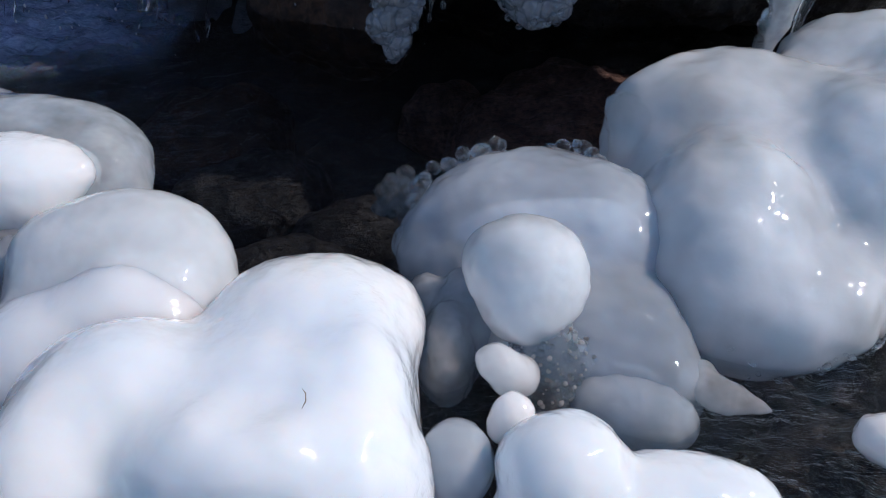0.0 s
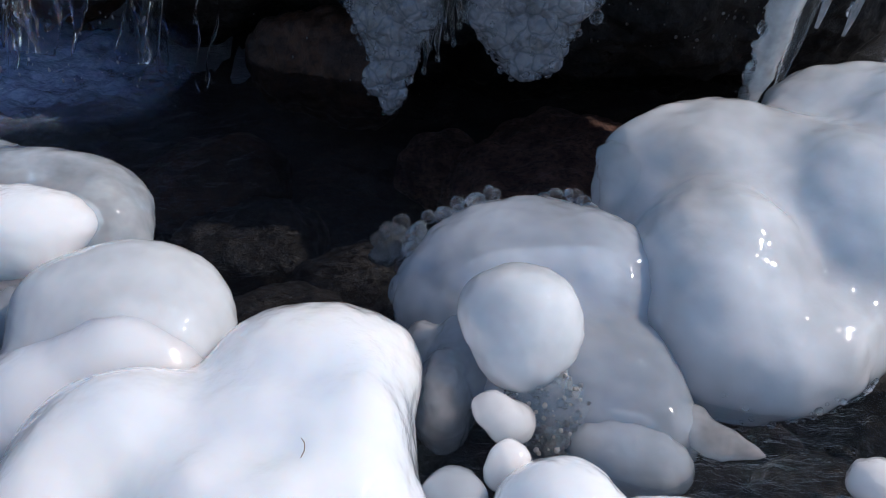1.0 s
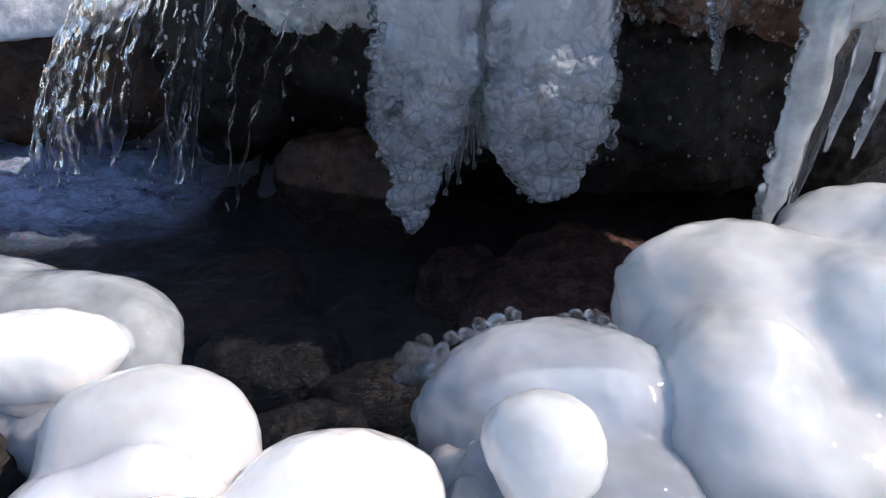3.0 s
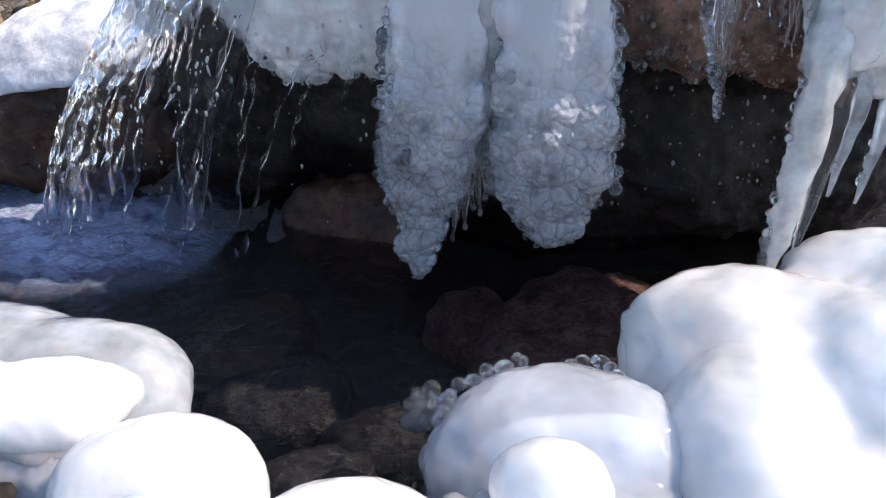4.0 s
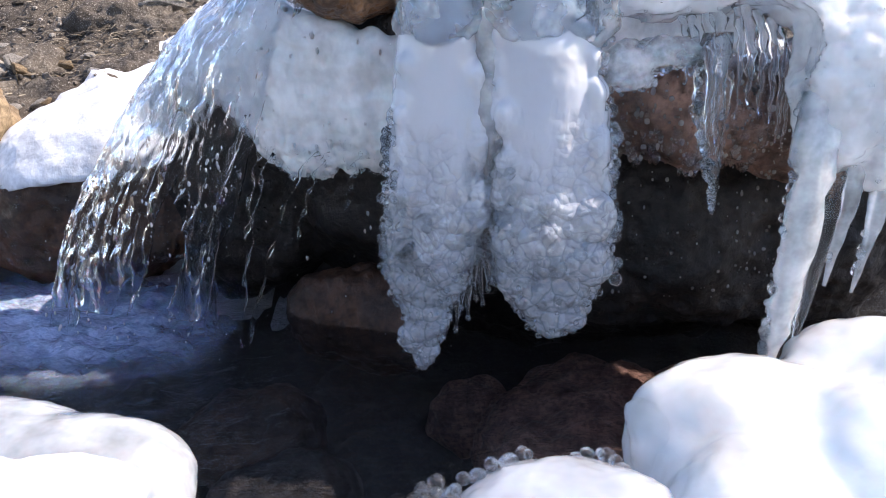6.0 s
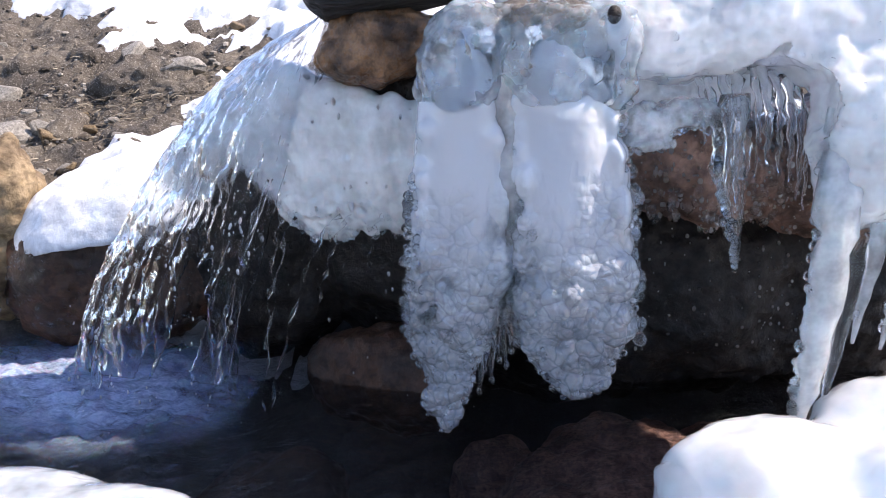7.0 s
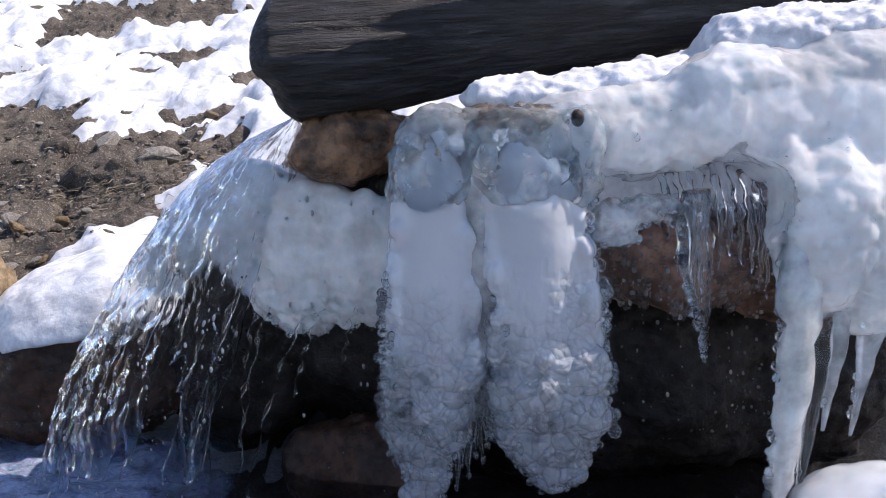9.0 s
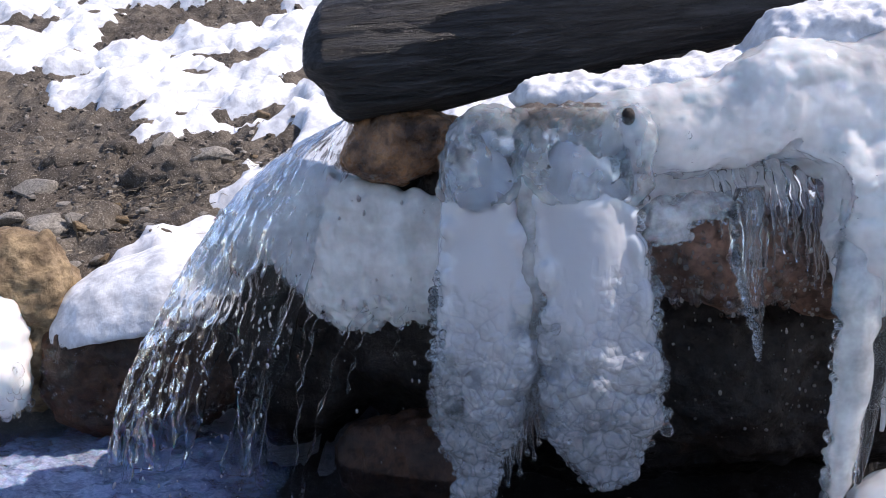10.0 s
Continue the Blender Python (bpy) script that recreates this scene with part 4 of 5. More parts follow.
for i, (x_, bot) in enumerate(((0.125, 0.335), (0.150, 0.315), (0.165, 0.305), (0.20, 0.31), (0.225, 0.30), (0.255, 0.315))):
    v_, f_ = tube([(x_, 1.585, 0.40), (x_, 1.58, 0.36), (x_ + 0.002, 1.58, 0.33), (x_, 1.58, bot)], [0.011, 0.010, 0.008, 0.003], 9, wobble=0.3, size=0.02, seed=i)
    put_mesh("drip", v_, f_, CLEAR, col2)
body("web", [(0.046, 1.612, 1.03, 0.034, 0.036, 0.06), (0.046, 1.608, 0.94, 0.036, 0.036, 0.08), (0.047, 1.606, 0.82, 0.032, 0.034, 0.09), (0.048, 1.606, 0.70, 0.026, 0.030, 0.08)], SHAFT, col2, k=0.012, cell=0.005, rough=((0.03, 0.005), (0.012, 0.002)))
bridge = body("bridge", [(-0.035, 1.632, 1.085, 0.080, 0.05, 0.040), (0.05, 1.64, 1.085, 0.08, 0.05, 0.036), (0.15, 1.635, 1.08, 0.09, 0.055, 0.045), (0.245, 1.63, 1.07, 0.08, 0.06, 0.06), (0.255, 1.60, 1.00, 0.045, 0.045, 0.09)], CROWN, apron, k=0.02, cell=0.006, rough=((0.06, 0.010), (0.02, 0.003)))
tagged(bridge, "clear ice joining the icicles to the apron")
crust(bridge, apron, 50, (0.003, 0.008), lambda p, d: d[:, 1] < -0.2, 18)
tagged(body("crack", [(0.140, 1.552, 0.72, 0.004, 0.006, 0.13, 0, 17)], CLEAR, col2, k=0.003, cell=0.003), "thin dark slanting crack")
tagged(body("glassy_lens", [(-0.080, 1.572, 1.015, 0.050, 0.026, 0.080), (-0.055, 1.570, 0.965, 0.055, 0.022, 0.035)], CLEAR, col, k=0.010, cell=0.005, rough=((0.05, 0.006), (0.02, 0.002))), "clear glassy wet bulge")
tagged(body("glassy_lens", [(0.065, 1.565, 1.02, 0.020, 0.02, 0.075), (0.10, 1.562, 0.98, 0.035, 0.018, 0.03), (0.20, 1.56, 1.0, 0.03, 0.018, 0.03)], CLEAR, col2, k=0.008, cell=0.005, rough=((0.03, 0.006),)), "clear glassy wet bulge")



# ---- icicles on the right ----
def icicle(label, path, radii, seed, flat=0.6, material=COLUMN, beads=0, wobble=0.25, side=-1):
    ob = thing("icicle", label, "icicle", "icicles under the ice apron")
    pts, rad = [], []
    n = len(path) - 1
    for i in range(28):
        t = i / 27 * n
        a = min(int(t), n - 1)
        pts.append(Vector(path[a]).lerp(Vector(path[a + 1]), t - a))
        rad.append(radii[a] + (radii[a + 1] - radii[a]) * (t - a))
    v, f = tube(pts, rad, 14, flat, wobble, 0.035, seed)
    put_mesh("shaft", v, f, material, ob)
    rng = np.random.RandomState(seed)
    for i in range(beads):
        k = rng.randint(2, 27)
        r = 0.004 + 0.008 * rng.rand()
        bead(ob, tuple(pts[k] + Vector((side * rad[k] * (0.85 + 0.2 * rng.rand()), -0.01 * rng.rand(), 0.01 * rng.randn()))), r, 1.1)
    return ob


icicle("long flat cloudy icicle with a beaded edge reaching the ice", [(0.735, 1.62, 1.02), (0.700, 1.54, 0.90), (0.684, 1.49, 0.72), (0.665, 1.47, 0.52), (0.640, 1.455, 0.36), (0.622, 1.445, 0.27)], [0.012, 0.040, 0.046, 0.038, 0.028, 0.012], 1, 0.5, SHAFT, 90, 0.45)
icicle("clear glassy icicle beside a cloudy one", [(0.750, 1.56, 0.88), (0.735, 1.51, 0.60), (0.715, 1.50, 0.42), (0.69, 1.48, 0.30)], [0.030, 0.024, 0.016, 0.006], 2, 0.6, CLEAR, 6)
icicle("slim cloudy icicle with a clear tip", [(0.80, 1.57, 0.88), (0.785, 1.53, 0.62), (0.765, 1.52, 0.50), (0.752, 1.51, 0.43)], [0.040, 0.022, 0.011, 0.004], 3, 0.6, SHAFT, 8)
icicle("tapering cloudy icicle with a clear drip", [(0.880, 1.59, 0.90), (0.868, 1.55, 0.66), (0.840, 1.53, 0.52), (0.818, 1.52, 0.41)], [0.052, 0.034, 0.013, 0.004], 4, 0.6, SHAFT, 10)
icicle("slim cloudy icicle under the apron", [(0.965, 1.60, 0.90), (0.945, 1.56, 0.64), (0.915, 1.54, 0.50)], [0.035, 0.020, 0.005], 5, 0.6, SHAFT, 6)
icicle("long knobbly clear icicle", [(1.00, 1.57, 0.88), (0.965, 1.51, 0.55), (0.93, 1.50, 0.38), (0.905, 1.49, 0.30)], [0.028, 0.022, 0.014, 0.004], 6, 0.7, CLEAR, 16, 0.45)
cl = icicle("bubbly clear icicle cluster in front of the rock", [(0.500, 1.60, 0.945), (0.505, 1.60, 0.83), (0.512, 1.595, 0.72), (0.522, 1.59, 0.645), (0.528, 1.59, 0.575)], [0.032, 0.036, 0.026, 0.009, 0.003], 7, 0.7, CLEAR, 60, 0.6)
for i, (x_, top, bot, r_) in enumerate(((0.488, 0.74, 0.685, 0.010), (0.535, 0.76, 0.655, 0.009), (0.465, 0.93, 0.80, 0.010), (0.575, 0.95, 0.80, 0.016), (0.60, 0.94, 0.78, 0.012), (0.625, 0.93, 0.76, 0.014), (0.445, 0.93, 0.84, 0.008), (0.555, 0.96, 0.77, 0.010), (0.645, 0.93, 0.72, 0.012), (0.66, 0.90, 0.70, 0.009), (0.50, 0.95, 0.66, 0.014), (0.515, 0.95, 0.72, 0.018))):
    pts = [(x_ + 0.003 * math.sin(2.1 * k_ + i), 1.60 + 0.08 * (1 - k_ / 11) ** 4, top + 0.04 - (top + 0.04 - bot) * k_ / 11) for k_ in range(12)]
    v_, f_ = tube(pts, [r_ * (1 - 0.85 * (k_ / 11) ** 1.5) * (0.85 + 0.25 * math.sin(3.3 * k_ + i)) for k_ in range(12)], 9, wobble=0.5, size=0.012, seed=i)
    put_mesh("drip", v_, f_, CLEAR, cl)
chunk = thing("ice_chunk", "clear angular ice chunk under the apron", "ice chunk")
b_ = body("body", [(0.335, 1.63, 0.885, 0.055, 0.05, 0.045), (0.42, 1.64, 0.905, 0.075, 0.05, 0.032), (0.33, 1.62, 0.85, 0.05, 0.045, 0.018)], CHUNK, chunk, k=0.006, cell=0.005, rough=((0.04, 0.008), (0.015, 0.003)))
crust(b_, chunk, 30, (0.004, 0.009), lambda p, d: (d[:, 2] < 0) & (d[:, 1] < 0), 41)
crust(face, cl, 230, (0.004, 0.014), lambda p, d: (d[:, 1] < -0.3) & (p[:, 0] > 0.32) & (p[:, 0] < 0.75) & (p[:, 2] < 0.84), 53, stretch=1.5)
# White ice in place of clear: the drops' sparkle sits in their colour.
drops = thing("frozen_drops", "frozen drops scattered on the brown boulder, whitened to imitate sparkle", "ice drops", kind="stuff")
crust(face, drops, 260, (0.0018, 0.0075), lambda p, d: (d[:, 1] < -0.45) & (p[:, 0] > 0.30) & (p[:, 0] < 0.80), 51, name="drop", stretch=1.2)
crust(face_low, drops, 170, (0.0015, 0.0055), lambda p, d: (d[:, 1] < -0.3) & (p[:, 0] > 0.28) & (p[:, 0] < 0.85) & (p[:, 2] > 0.2), 52, name="drop", stretch=1.2)

# ---- frozen curtain and waterfall ----
curtain = thing("ice_curtain", "milky frozen curtain with a frilled lower edge", "ice curtain")
CURTAIN_LINE = [(-0.15, 1.925, 0.76, 0.165), (-0.22, 1.925, 0.765, 0.17), (-0.29, 1.93, 0.765, 0.175), (-0.36, 1.94, 0.765, 0.19), (-0.43, 1.95, 0.78, 0.20), (-0.49, 1.965, 0.80, 0.195),
                (-0.55, 1.995, 0.85, 0.150), (-0.61, 2.03, 0.86, 0.105), (-0.66, 2.05, 0.85, 0.095), (-0.71, 2.075, 0.81, 0.090), (-0.76, 2.095, 0.765, 0.075), (-0.80, 2.11, 0.72, 0.060)]
cb = body("body", [(x, y, z, 0.060, 0.038 + 0.006 * math.sin(40 * x), h) for x, y, z, h in CURTAIN_LINE] + [(x - 0.03, y + 0.03, z + h * 0.6, 0.07, 0.05, h * 0.5) for x, y, z, h in CURTAIN_LINE[2:6]],
          CURTAIN, curtain, k=0.014, cell=0.006, rough=((0.12, 0.008), (0.035, 0.003)), knobs=((0.030, 0.012), (0.014, 0.006)), where=lambda p: smooth_step(0.74, 0.62, p[:, 2] - 0.9 * np.maximum(0, -0.50 - p[:, 0])))
crust(cb, curtain, 260, (0.003, 0.009), lambda p, d: (p[:, 2] < 0.65 + 0.9 * np.maximum(0, -0.50 - p[:, 0])) & (d[:, 1] < 0.3), 61, stretch=1.3, name="frill")
crust(cb, curtain, 60, (0.002, 0.006), lambda p, d: d[:, 1] < -0.4, 62, stretch=1.3, name="drop")


rng = np.random.RandomState(63)
for i in range(26):
    x_ = -0.50 + 0.40 * i / 25 + 0.01 * rng.randn()
    y_ = 1.915 + 0.6 * max(0.0, -0.30 - x_) ** 1.3 + 0.01 * rng.randn()
    top, drop_ = 0.655 + 0.02 * rng.rand(), 0.03 + 0.07 * rng.rand() ** 1.6
    v_, f_ = tube([(x_, y_, top), (x_, y_, top - drop_ * 0.4), (x_ + 0.002, y_, top - drop_ * 0.8), (x_, y_, top - drop_)], [0.012, 0.009, 0.006, 0.002], 8, wobble=0.4, size=0.02, seed=i)
    put_mesh("drip", v_, f_, CURTAIN if i % 3 else CLEAR, curtain)


def ease(pts, t):
    t = t * (len(pts) - 1)
    a = min(int(t), len(pts) - 2)
    return Vector(pts[a]).lerp(Vector(pts[a + 1]), t - a)


LEFT = [(-0.405, 2.03, 1.105), (-0.519, 2.03, 1.064), (-0.611, 2.03, 1.017), (-0.691, 2.03, 0.954), (-0.774, 2.03, 0.868), (-0.860, 2.03, 0.765), (-0.934, 2.03, 0.660), (-1.008, 2.03, 0.552), (-1.067, 2.03, 0.458), (-1.123, 2.03, 0.329), (-1.173, 2.03, 0.196), (-1.21, 2.03, 0.08)]
RIGHT = [(-0.353, 1.95, 1.085), (-0.381, 1.95, 1.000), (-0.420, 1.93, 0.900), (-0.470, 1.92, 0.800), (-0.520, 1.92, 0.690), (-0.560, 1.93, 0.580), (-0.610, 1.94, 0.470), (-0.650, 1.95, 0.350), (-0.690, 1.95, 0.195), (-0.71, 1.95, 0.08)]
fall = thing("waterfall", "small clear waterfall arching over frozen rock into foam", "waterfall")


def fall_point(u, v):
    p = ease(LEFT, v).lerp(ease(RIGHT, v), u)
    bulge = 0.085 * max(0.0, math.sin(math.pi * min(1.0, max(0.0, u)))) ** 0.7 * (1 - 0.5 * v)
    return p + Vector((0, -bulge, 0.30 * bulge))


def fall_gap(u, v):
    """How far inside the parting between the two tongues of water, and how torn."""
    a, b = 0.57 - 0.40 * max(0, v - 0.45), 0.62 + 0.5 * max(0, v - 0.45)
    return min(u - a, b - u) if v > 0.42 else -1.0


def fall_sheet(name, nu=130, nv=280):
    front, back, faces, alive = [], [], [], []
    for j in range(nv):
        v = 0.93 * j / (nv - 1)
        for i in range(nu):
            u = i / (nu - 1)
            sway = u + 0.06 * noise.noise(Vector((u * 3, v * 7, 1.0))) * v
            p = fall_point(sway, v)
            flow = Vector((u * 5.5 - 1.5 * v, v * 8, 3.1))
            chain = noise.noise(flow * 1.0) * 0.010 + noise.noise(flow * 2.3 + Vector((0.8 * noise.noise(flow * 2), 0, 5))) * 0.0085 + noise.noise(flow * 5.2) * 0.0035
            chain *= 0.8 + 1.0 * v
            thick = 0.004 + 0.006 * abs(noise.noise(flow * 1.7 + Vector((0, 0, 9))))
            front.append(p + Vector((-0.2 * chain, -chain, 0.5 * chain)))
            back.append(p + Vector((0, thick + 0.4 * noise.noise(flow * 1.9 + Vector((4, 0, 0))) * 0.008, 0)))
            torn = noise.fractal(Vector((u * 7 + 2 * v, v * 3.4, 8.0)), 1.0, 2.0, 3)
            alive.append(torn > -1.2 + 1.35 * max(0.0, v - 0.38) ** 0.8 + 5.0 * max(0.0, fall_gap(u, v) + 0.03))
    kept = set()
    for j in range(nv - 1):
        for i in range(nu - 1):
            a = j * nu + i
            q = (a, a + 1, a + nu + 1, a + nu)
            if all(alive[m] for m in q):
                kept.add(q)
    edges, shift = {}, nu * nv
    for q in sorted(kept):
        faces += [q, tuple(m + shift for m in q[::-1])]
        for m in range(4):
            e = (q[m], q[(m + 1) % 4])
            edges[e] = edges.get(e, 0) + 1
    for a, b in edges:
        if (b, a) not in edges:
            faces.append((b, a, a + shift, b + shift))
    return put_mesh(name, front + back, faces, FALL, fall)


fall_sheet("sheet")
rng = np.random.RandomState(12)
for i in range(16):
    u = 0.50 * rng.rand() if i < 9 else 0.80 + 0.20 * rng.rand()
    v0 = 0.40 + 0.35 * rng.rand()
    v1 = min(1.0, v0 + 0.12 + 0.35 * rng.rand())
    pts = []
    for k_ in range(22):
        v = v0 + (v1 - v0) * k_ / 21
        pts.append(fall_point(min(1, max(0, u + 0.02 * math.sin(6 * v + i))), v) + Vector((0, -0.014 + 0.012 * (i % 3), 0)))
    base = 0.0025 + 0.009 * rng.rand() ** 2
    rad = [base * (0.3 + 0.7 * math.sin(math.pi * (k_ + 0.5) / 22)) for k_ in range(22)]
    v_, f_ = tube(pts, rad, 8, 0.6, 1.3, 0.028, i)
    put_mesh("strand", v_, f_, STRAND if i % 2 else CLEAR, fall)
verts, faces = [], []
bv, bf = ball(4, 6)
for i in range(170):
    u, v = rng.rand(), 0.40 + 0.60 * rng.rand() ** 0.8
    p = fall_point(u, v) + Vector((0.035 * rng.randn(), -0.04 + 0.03 * rng.randn(), 0.025 * rng.randn()))
    if i > 130:
        p = Vector((-0.70 + 0.75 * rng.rand(), 1.75 + 0.25 * rng.rand(), 0.12 + 0.5 * rng.rand()))
    r = 0.0012 + 0.0034 * rng.rand() ** 2.5
    n0 = len(verts)
    verts += [tuple(p + Vector((x * r, y * r, z * r * (1.2 + rng.rand())))) for x, y, z in bv.tolist()]
    faces += [tuple(n0 + k_ for k_ in q) for q in bf]
for i in range(60):
    u = 0.40 * rng.rand() if i < 38 else 0.74 + 0.26 * rng.rand()
    p = fall_point(u, 0.25 + 0.72 * rng.rand()) + Vector((0.012 * rng.randn(), -0.03 + 0.012 * rng.randn(), 0))
    r = 0.0014 + 0.0040 * rng.rand() ** 2
    n0 = len(verts)
    lean = 0.4 + 0.5 * rng.rand()
    verts += [tuple(p + Vector((x * r + lean * z * r * 1.2, y * r, z * r * 2.2))) for x, y, z in bv.tolist()]
    faces += [tuple(n0 + k_ for k_ in q) for q in bf]
# Bright sky refracted in the drops is imitated by a white ice material.
spray = put_mesh("spray", verts, faces, INNER)
for i, (x0, run_, low_) in enumerate(((-0.50, 0.07, 0.30), (-0.47, 0.13, 0.12), (-0.36, 0.22, 0.13), (-0.33, 0.10, 0.42), (-0.25, 0.05, 0.50))):
    pts = [(x0 - run_ * (k_ / 19) ** 0.9 + 0.006 * math.sin(1.3 * k_ + i), 1.85 + 0.004 * i, 0.65 - (0.65 - low_) * (k_ / 19) ** 1.3) for k_ in range(20)]
    v_, f_ = tube(pts, [0.0008 + 0.0062 * max(0.0, math.sin(1.7 * k_ + i)) ** 2 for k_ in range(20)], 7, 0.7, 1.2, 0.015, i)
    put_mesh("trickle", v_, f_, CLEAR if i % 2 else STRAND, fall)
tagged(spray, "water drops flying round the waterfall, whitened to imitate sky glints", "water drops", kind="stuff")


def foam_height(gx, gy):
    return WATER_Z + 0.012 + 0.020 * fractal_grid(gx, gy, 0.10, 4, (1, 1.7), z=4.0) + 0.012 * fractal_grid(gx, gy, 0.03, 2, (1, 1.7), z=6.0)


def foam_cover(x, y):
    e = math.hypot((x + 1.30) / 0.76, (y - 1.98) / 0.52)
    return max(0.0, min(1.0, 1.6 * (1.02 - e))) * float(smooth_step(1.68, 1.98, y + 0.1 * math.sin(5 * x)) * smooth_step(-0.58, -0.80, x + 0.06 * math.sin(9 * y)))


foam = sheet("foam", np.arange(-2.2, -0.64, 0.016), np.arange(1.42, 2.56, 0.016), foam_height, FOAM, lambda gx, gy: np.hypot((gx + 1.30) / 0.76, (gy - 1.98) / 0.52) < 1.05)
layer = foam.data.color_attributes.new("cover", "FLOAT_COLOR", "POINT")
layer.data.foreach_set("color", [c for v in foam.data.vertices for c in ([foam_cover(v.co.x, v.co.y)] * 3 + [1.0])])
tagged(foam, "blue-white churning foam below the waterfall", "foam", kind="stuff")

# ---- stones on the bank ----
rng = np.random.RandomState(77)
STONES = []
for i in range(8):
    bm = bmesh.new()
    for q in range(13):
        v = Vector(rng.randn(3)).normalized()
        bm.verts.new((v.x * (0.9 + 0.3 * rng.rand()), v.y * 0.75, v.z * (0.38 + 0.3 * rng.rand())))
    hull = bmesh.ops.convex_hull(bm, input=bm.verts)
    bmesh.ops.delete(bm, geom=[g for g in hull["geom_interior"] if isinstance(g, bmesh.types.BMVert)], context="VERTS")
    bmesh.ops.bevel(bm, geom=bm.edges[:], offset=0.07, segments=1, affect="EDGES")
    m_ = bpy.data.meshes.new("bank_stone")
    bm.to_mesh(m_)
    bm.free()
    m_.materials.append(ROCK_OCHRE if i % 4 == 0 else ROCK_GREY)
    STONES.append(m_)


def stone(x, y, r, i):
    ob = new("bank_stone", STONES[i % 8])
    z = float(ground_full(np.array([[x]]), np.array([[y]]))[0, 0])
    ob.location, ob.scale, ob.rotation_euler = (x, y, z + r * 0.25), (r, r, r), (0.3 * math.sin(i), 0.3 * math.cos(i), i * 1.3)
    return tagged(ob, "grey-brown angular stone lying on the bank" if i % 8 % 4 else "ochre stone lying on the bank", "stone", "stones on the bank")


for i, (x_, y_, r_) in enumerate(((-1.53, 3.10, 0.045), (-1.45, 3.16, 0.032), (-1.62, 3.14, 0.050), (-1.70, 3.05, 0.055), (-1.48, 2.98, 0.045), (-1.35, 2.95, 0.035), (-1.80, 3.2, 0.06), (-1.95, 3.0, 0.08), (-1.66, 2.85, 0.06), (-1.50, 2.80, 0.05), (-1.85, 2.8, 0.07))):
    stone(x_, y_, r_, i)
for i in range(150):
    stone(-2.9 + 2.3 * rng.rand(), 2.72 + 1.6 * rng.rand() ** 1.4, 0.008 + 0.040 * rng.rand() ** 3, i)
for i, (x_, y_, r_) in enumerate(((-1.80, 3.08, 0.15), (-1.62, 3.02, 0.10), (-1.30, 3.50, 0.16), (-2.05, 3.4, 0.12), (-1.50, 3.62, 0.10))):
    ob = tagged(stone(x_, y_, r_, i * 3 + 1), "broad grey slab of rock bedded in the bank")
    ob.location.z -= r_ * 0.25

verts, faces = [], []
pv, pf = ball(3, 5)
spots = np.stack([-3.2 + 2.9 * rng.rand(3600), 2.62 + 3.6 * rng.rand(3600) ** 1.6], 1)
tops = ground_full(spots[:, :1], spots[:, 1:])[:, 0]
for i in range(3600):
    x_, y_ = spots[i].tolist()
    r = 0.004 + 0.014 * rng.rand() ** 2.5
    z_ = tops[i] + r * 0.3
    n0 = len(verts)
    sx, sy, sz, w_ = 0.7 + 0.9 * rng.rand(), 0.7 + 0.5 * rng.rand(), 0.4 + 0.5 * rng.rand(), 6.28 * rng.rand()
    for px, py, pz in pv.tolist():
        a, b = px * sx * r, py * sy * r
        verts.append((x_ + a * math.cos(w_) - b * math.sin(w_), y_ + a * math.sin(w_) + b * math.cos(w_), z_ + pz * sz * r))
    faces += [tuple(n0 + k_ for k_ in q) for q in pf]


def gravel_stone():
    n = Nodes("gravel")
    pick = n.add("ShaderNodeNewGeometry").outputs["Random Per Island"]
    col = n.ramp(pick, (0.0, (0.03, 0.026, 0.022)), (0.4, (0.10, 0.085, 0.07)), (0.75, (0.20, 0.175, 0.15)), (1.0, (0.42, 0.39, 0.35)))
    n.set(Base_Color=n.mix(n.ramp(n.noise(90, 4), (0.4, 0.0), (0.65, 0.6)), col, (0.05, 0.042, 0.035)), Roughness=0.8)
    return n.mat


tagged(put_mesh("gravel", verts, faces, gravel_stone(), smooth=False), "loose grey and brown gravel on the bank", "gravel", kind="stuff")

# ---- soil clumps on the bank ----
def clump(blobs, label):
    ob = body("soil_clump", blobs, SOIL, k=0.03, cell=0.016, rough=((0.12, 0.045), (0.045, 0.016)))
    return tagged(ob, label, "soil", "soil clumps on the bank")


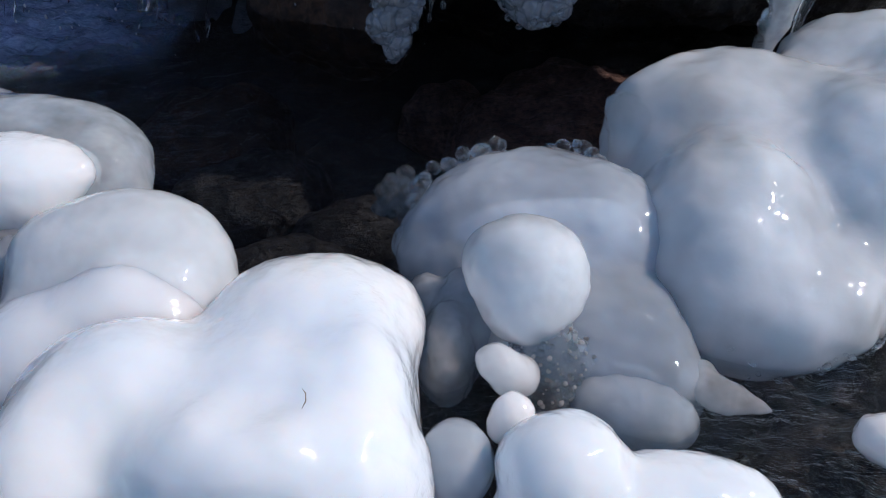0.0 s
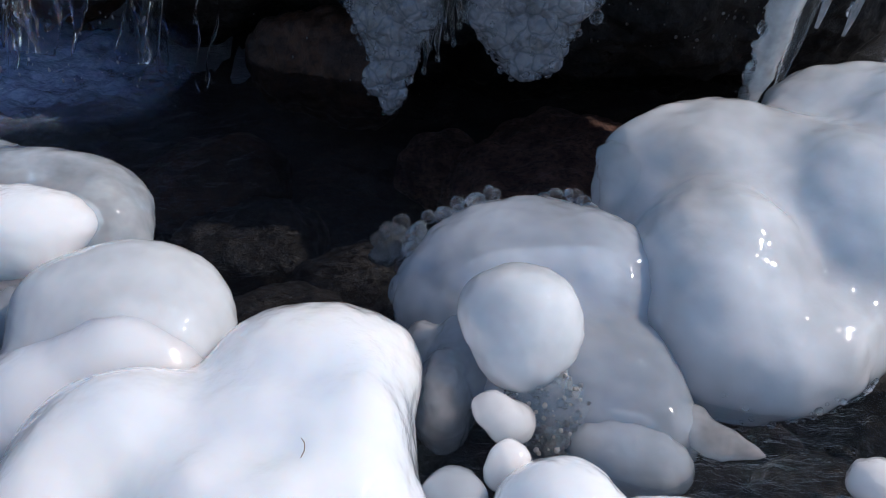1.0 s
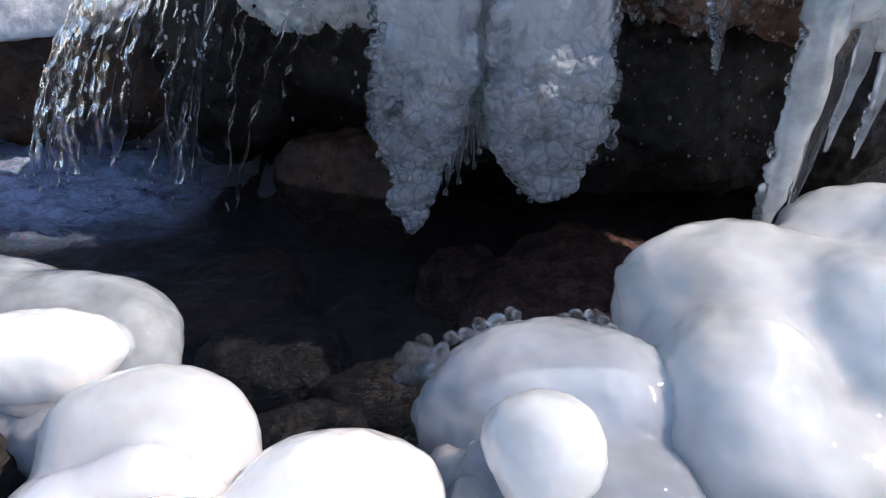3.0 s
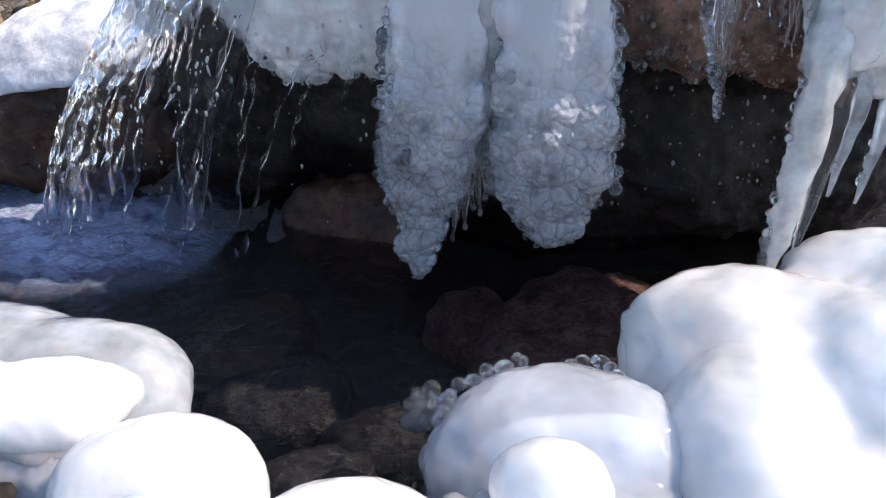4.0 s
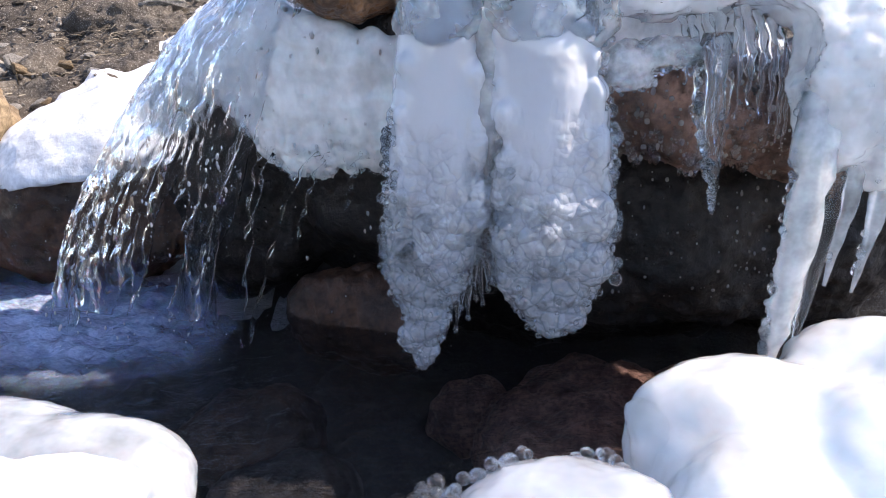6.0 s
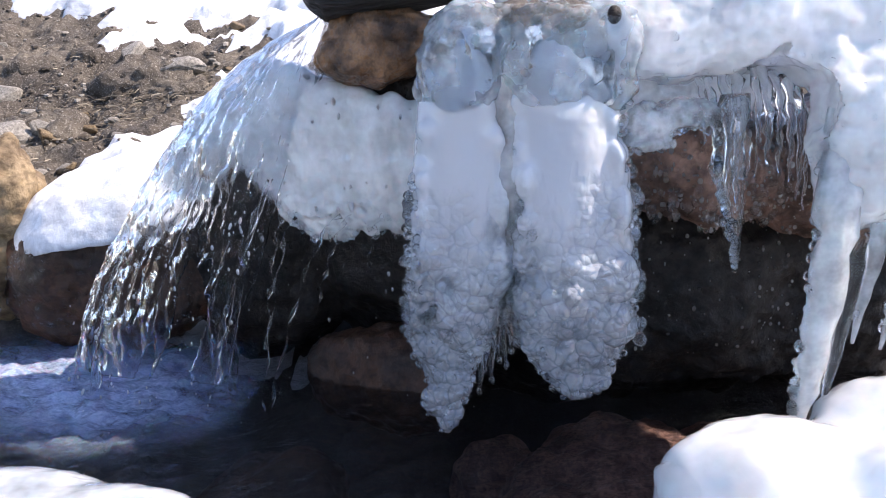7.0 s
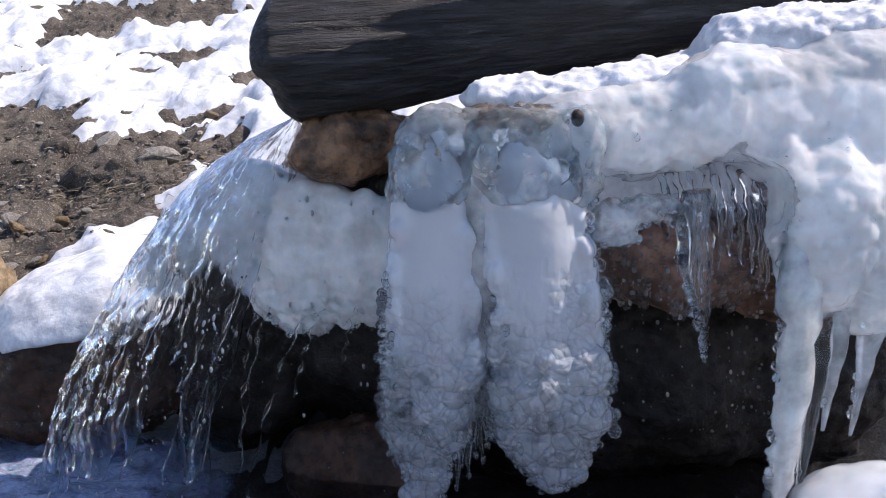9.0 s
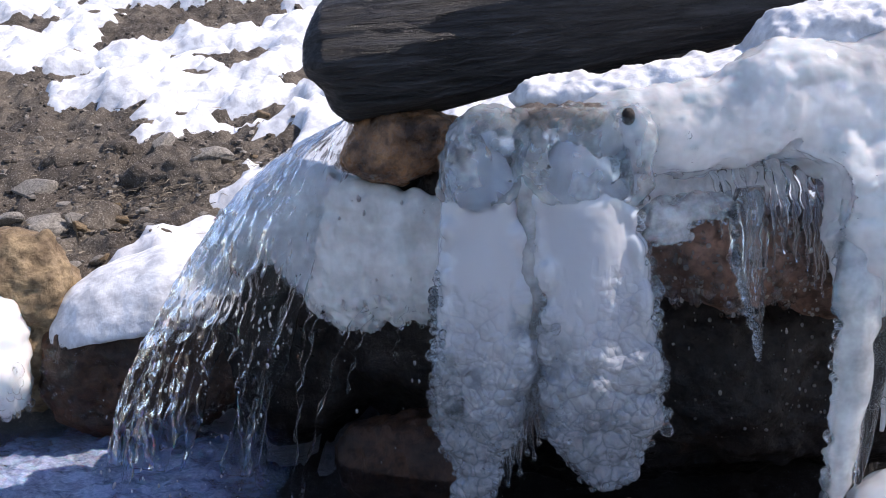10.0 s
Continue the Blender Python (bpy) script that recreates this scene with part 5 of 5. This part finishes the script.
clump([(-1.40, 3.52, 0.88, 0.22, 0.15, 0.075), (-1.26, 3.40, 0.84, 0.14, 0.10, 0.07), (-1.50, 3.42, 0.84, 0.12, 0.08, 0.05)], "broad crumbling clump of grey-brown soil and roots")
clump([(-1.72, 3.12, 0.73, 0.14, 0.07, 0.055), (-1.60, 3.06, 0.70, 0.10, 0.06, 0.045)], "low stony clump of damp soil")
clump([(-1.95, 3.62, 0.93, 0.20, 0.10, 0.05), (-1.80, 3.70, 0.96, 0.14, 0.08, 0.05)], "low ridge of dark crumbling soil")
clump([(-1.36, 3.00, 0.69, 0.12, 0.06, 0.035), (-1.20, 3.05, 0.71, 0.10, 0.06, 0.04)], "dark wet clump of soil beside the stream")

# ---- dry stalks and grass on the bank ----
verts, faces = [], []
spots = np.stack([-2.8 + 2.2 * rng.rand(1500), 2.75 + 1.5 * rng.rand(1500) ** 1.3], 1)
spots[:420] = np.array((-1.36, 3.32)) + rng.randn(420, 2) * (0.22, 0.12)
tops = ground_full(spots[:, :1], spots[:, 1:])[:, 0]
for i in range(1500):
    tuft = i < 420
    w_, long_ = 6.28 * rng.rand(), (0.03 + 0.06 * rng.rand()) if tuft else 0.02 + 0.07 * rng.rand() ** 2
    rise = 0.6 * rng.rand() - (0.35 if tuft else 0.0)
    d_ = Vector((math.cos(w_), math.sin(w_), rise if tuft else 0.25 * rise)).normalized() * long_
    p = Vector((*spots[i].tolist(), tops[i] + (0.02 if tuft else 0.006)))
    r = 0.0012 + 0.0016 * rng.rand()
    across = d_.cross(Vector((0, 0, 1))).normalized() * r
    n0 = len(verts)
    sag = Vector((0, 0, -0.2 * long_ if tuft else 0))
    for q, f in ((p, 1.0), (p + d_ * 0.5, 0.8), (p + d_ + sag, 0.25)):
        verts += [tuple(q + across * f), tuple(q - across * f), tuple(q + Vector((0, 0, 1.4 * r * f)))]
    for k_ in (0, 3):
        for a, b in ((0, 1), (1, 2), (2, 0)):
            faces.append((n0 + k_ + a, n0 + k_ + b, n0 + k_ + 3 + b, n0 + k_ + 3 + a))


def dry_straw():
    n = Nodes("dry_straw")
    pick = n.add("ShaderNodeNewGeometry").outputs["Random Per Island"]
    n.set(Base_Color=n.ramp(pick, (0.0, (0.03, 0.024, 0.018)), (0.6, (0.11, 0.090, 0.065)), (1.0, (0.30, 0.26, 0.20))), Roughness=0.8)
    return n.mat


tagged(put_mesh("dry_grass", verts, faces, dry_straw(), smooth=False), "flattened dry grass and twigs on damp soil", "grass", kind="stuff")
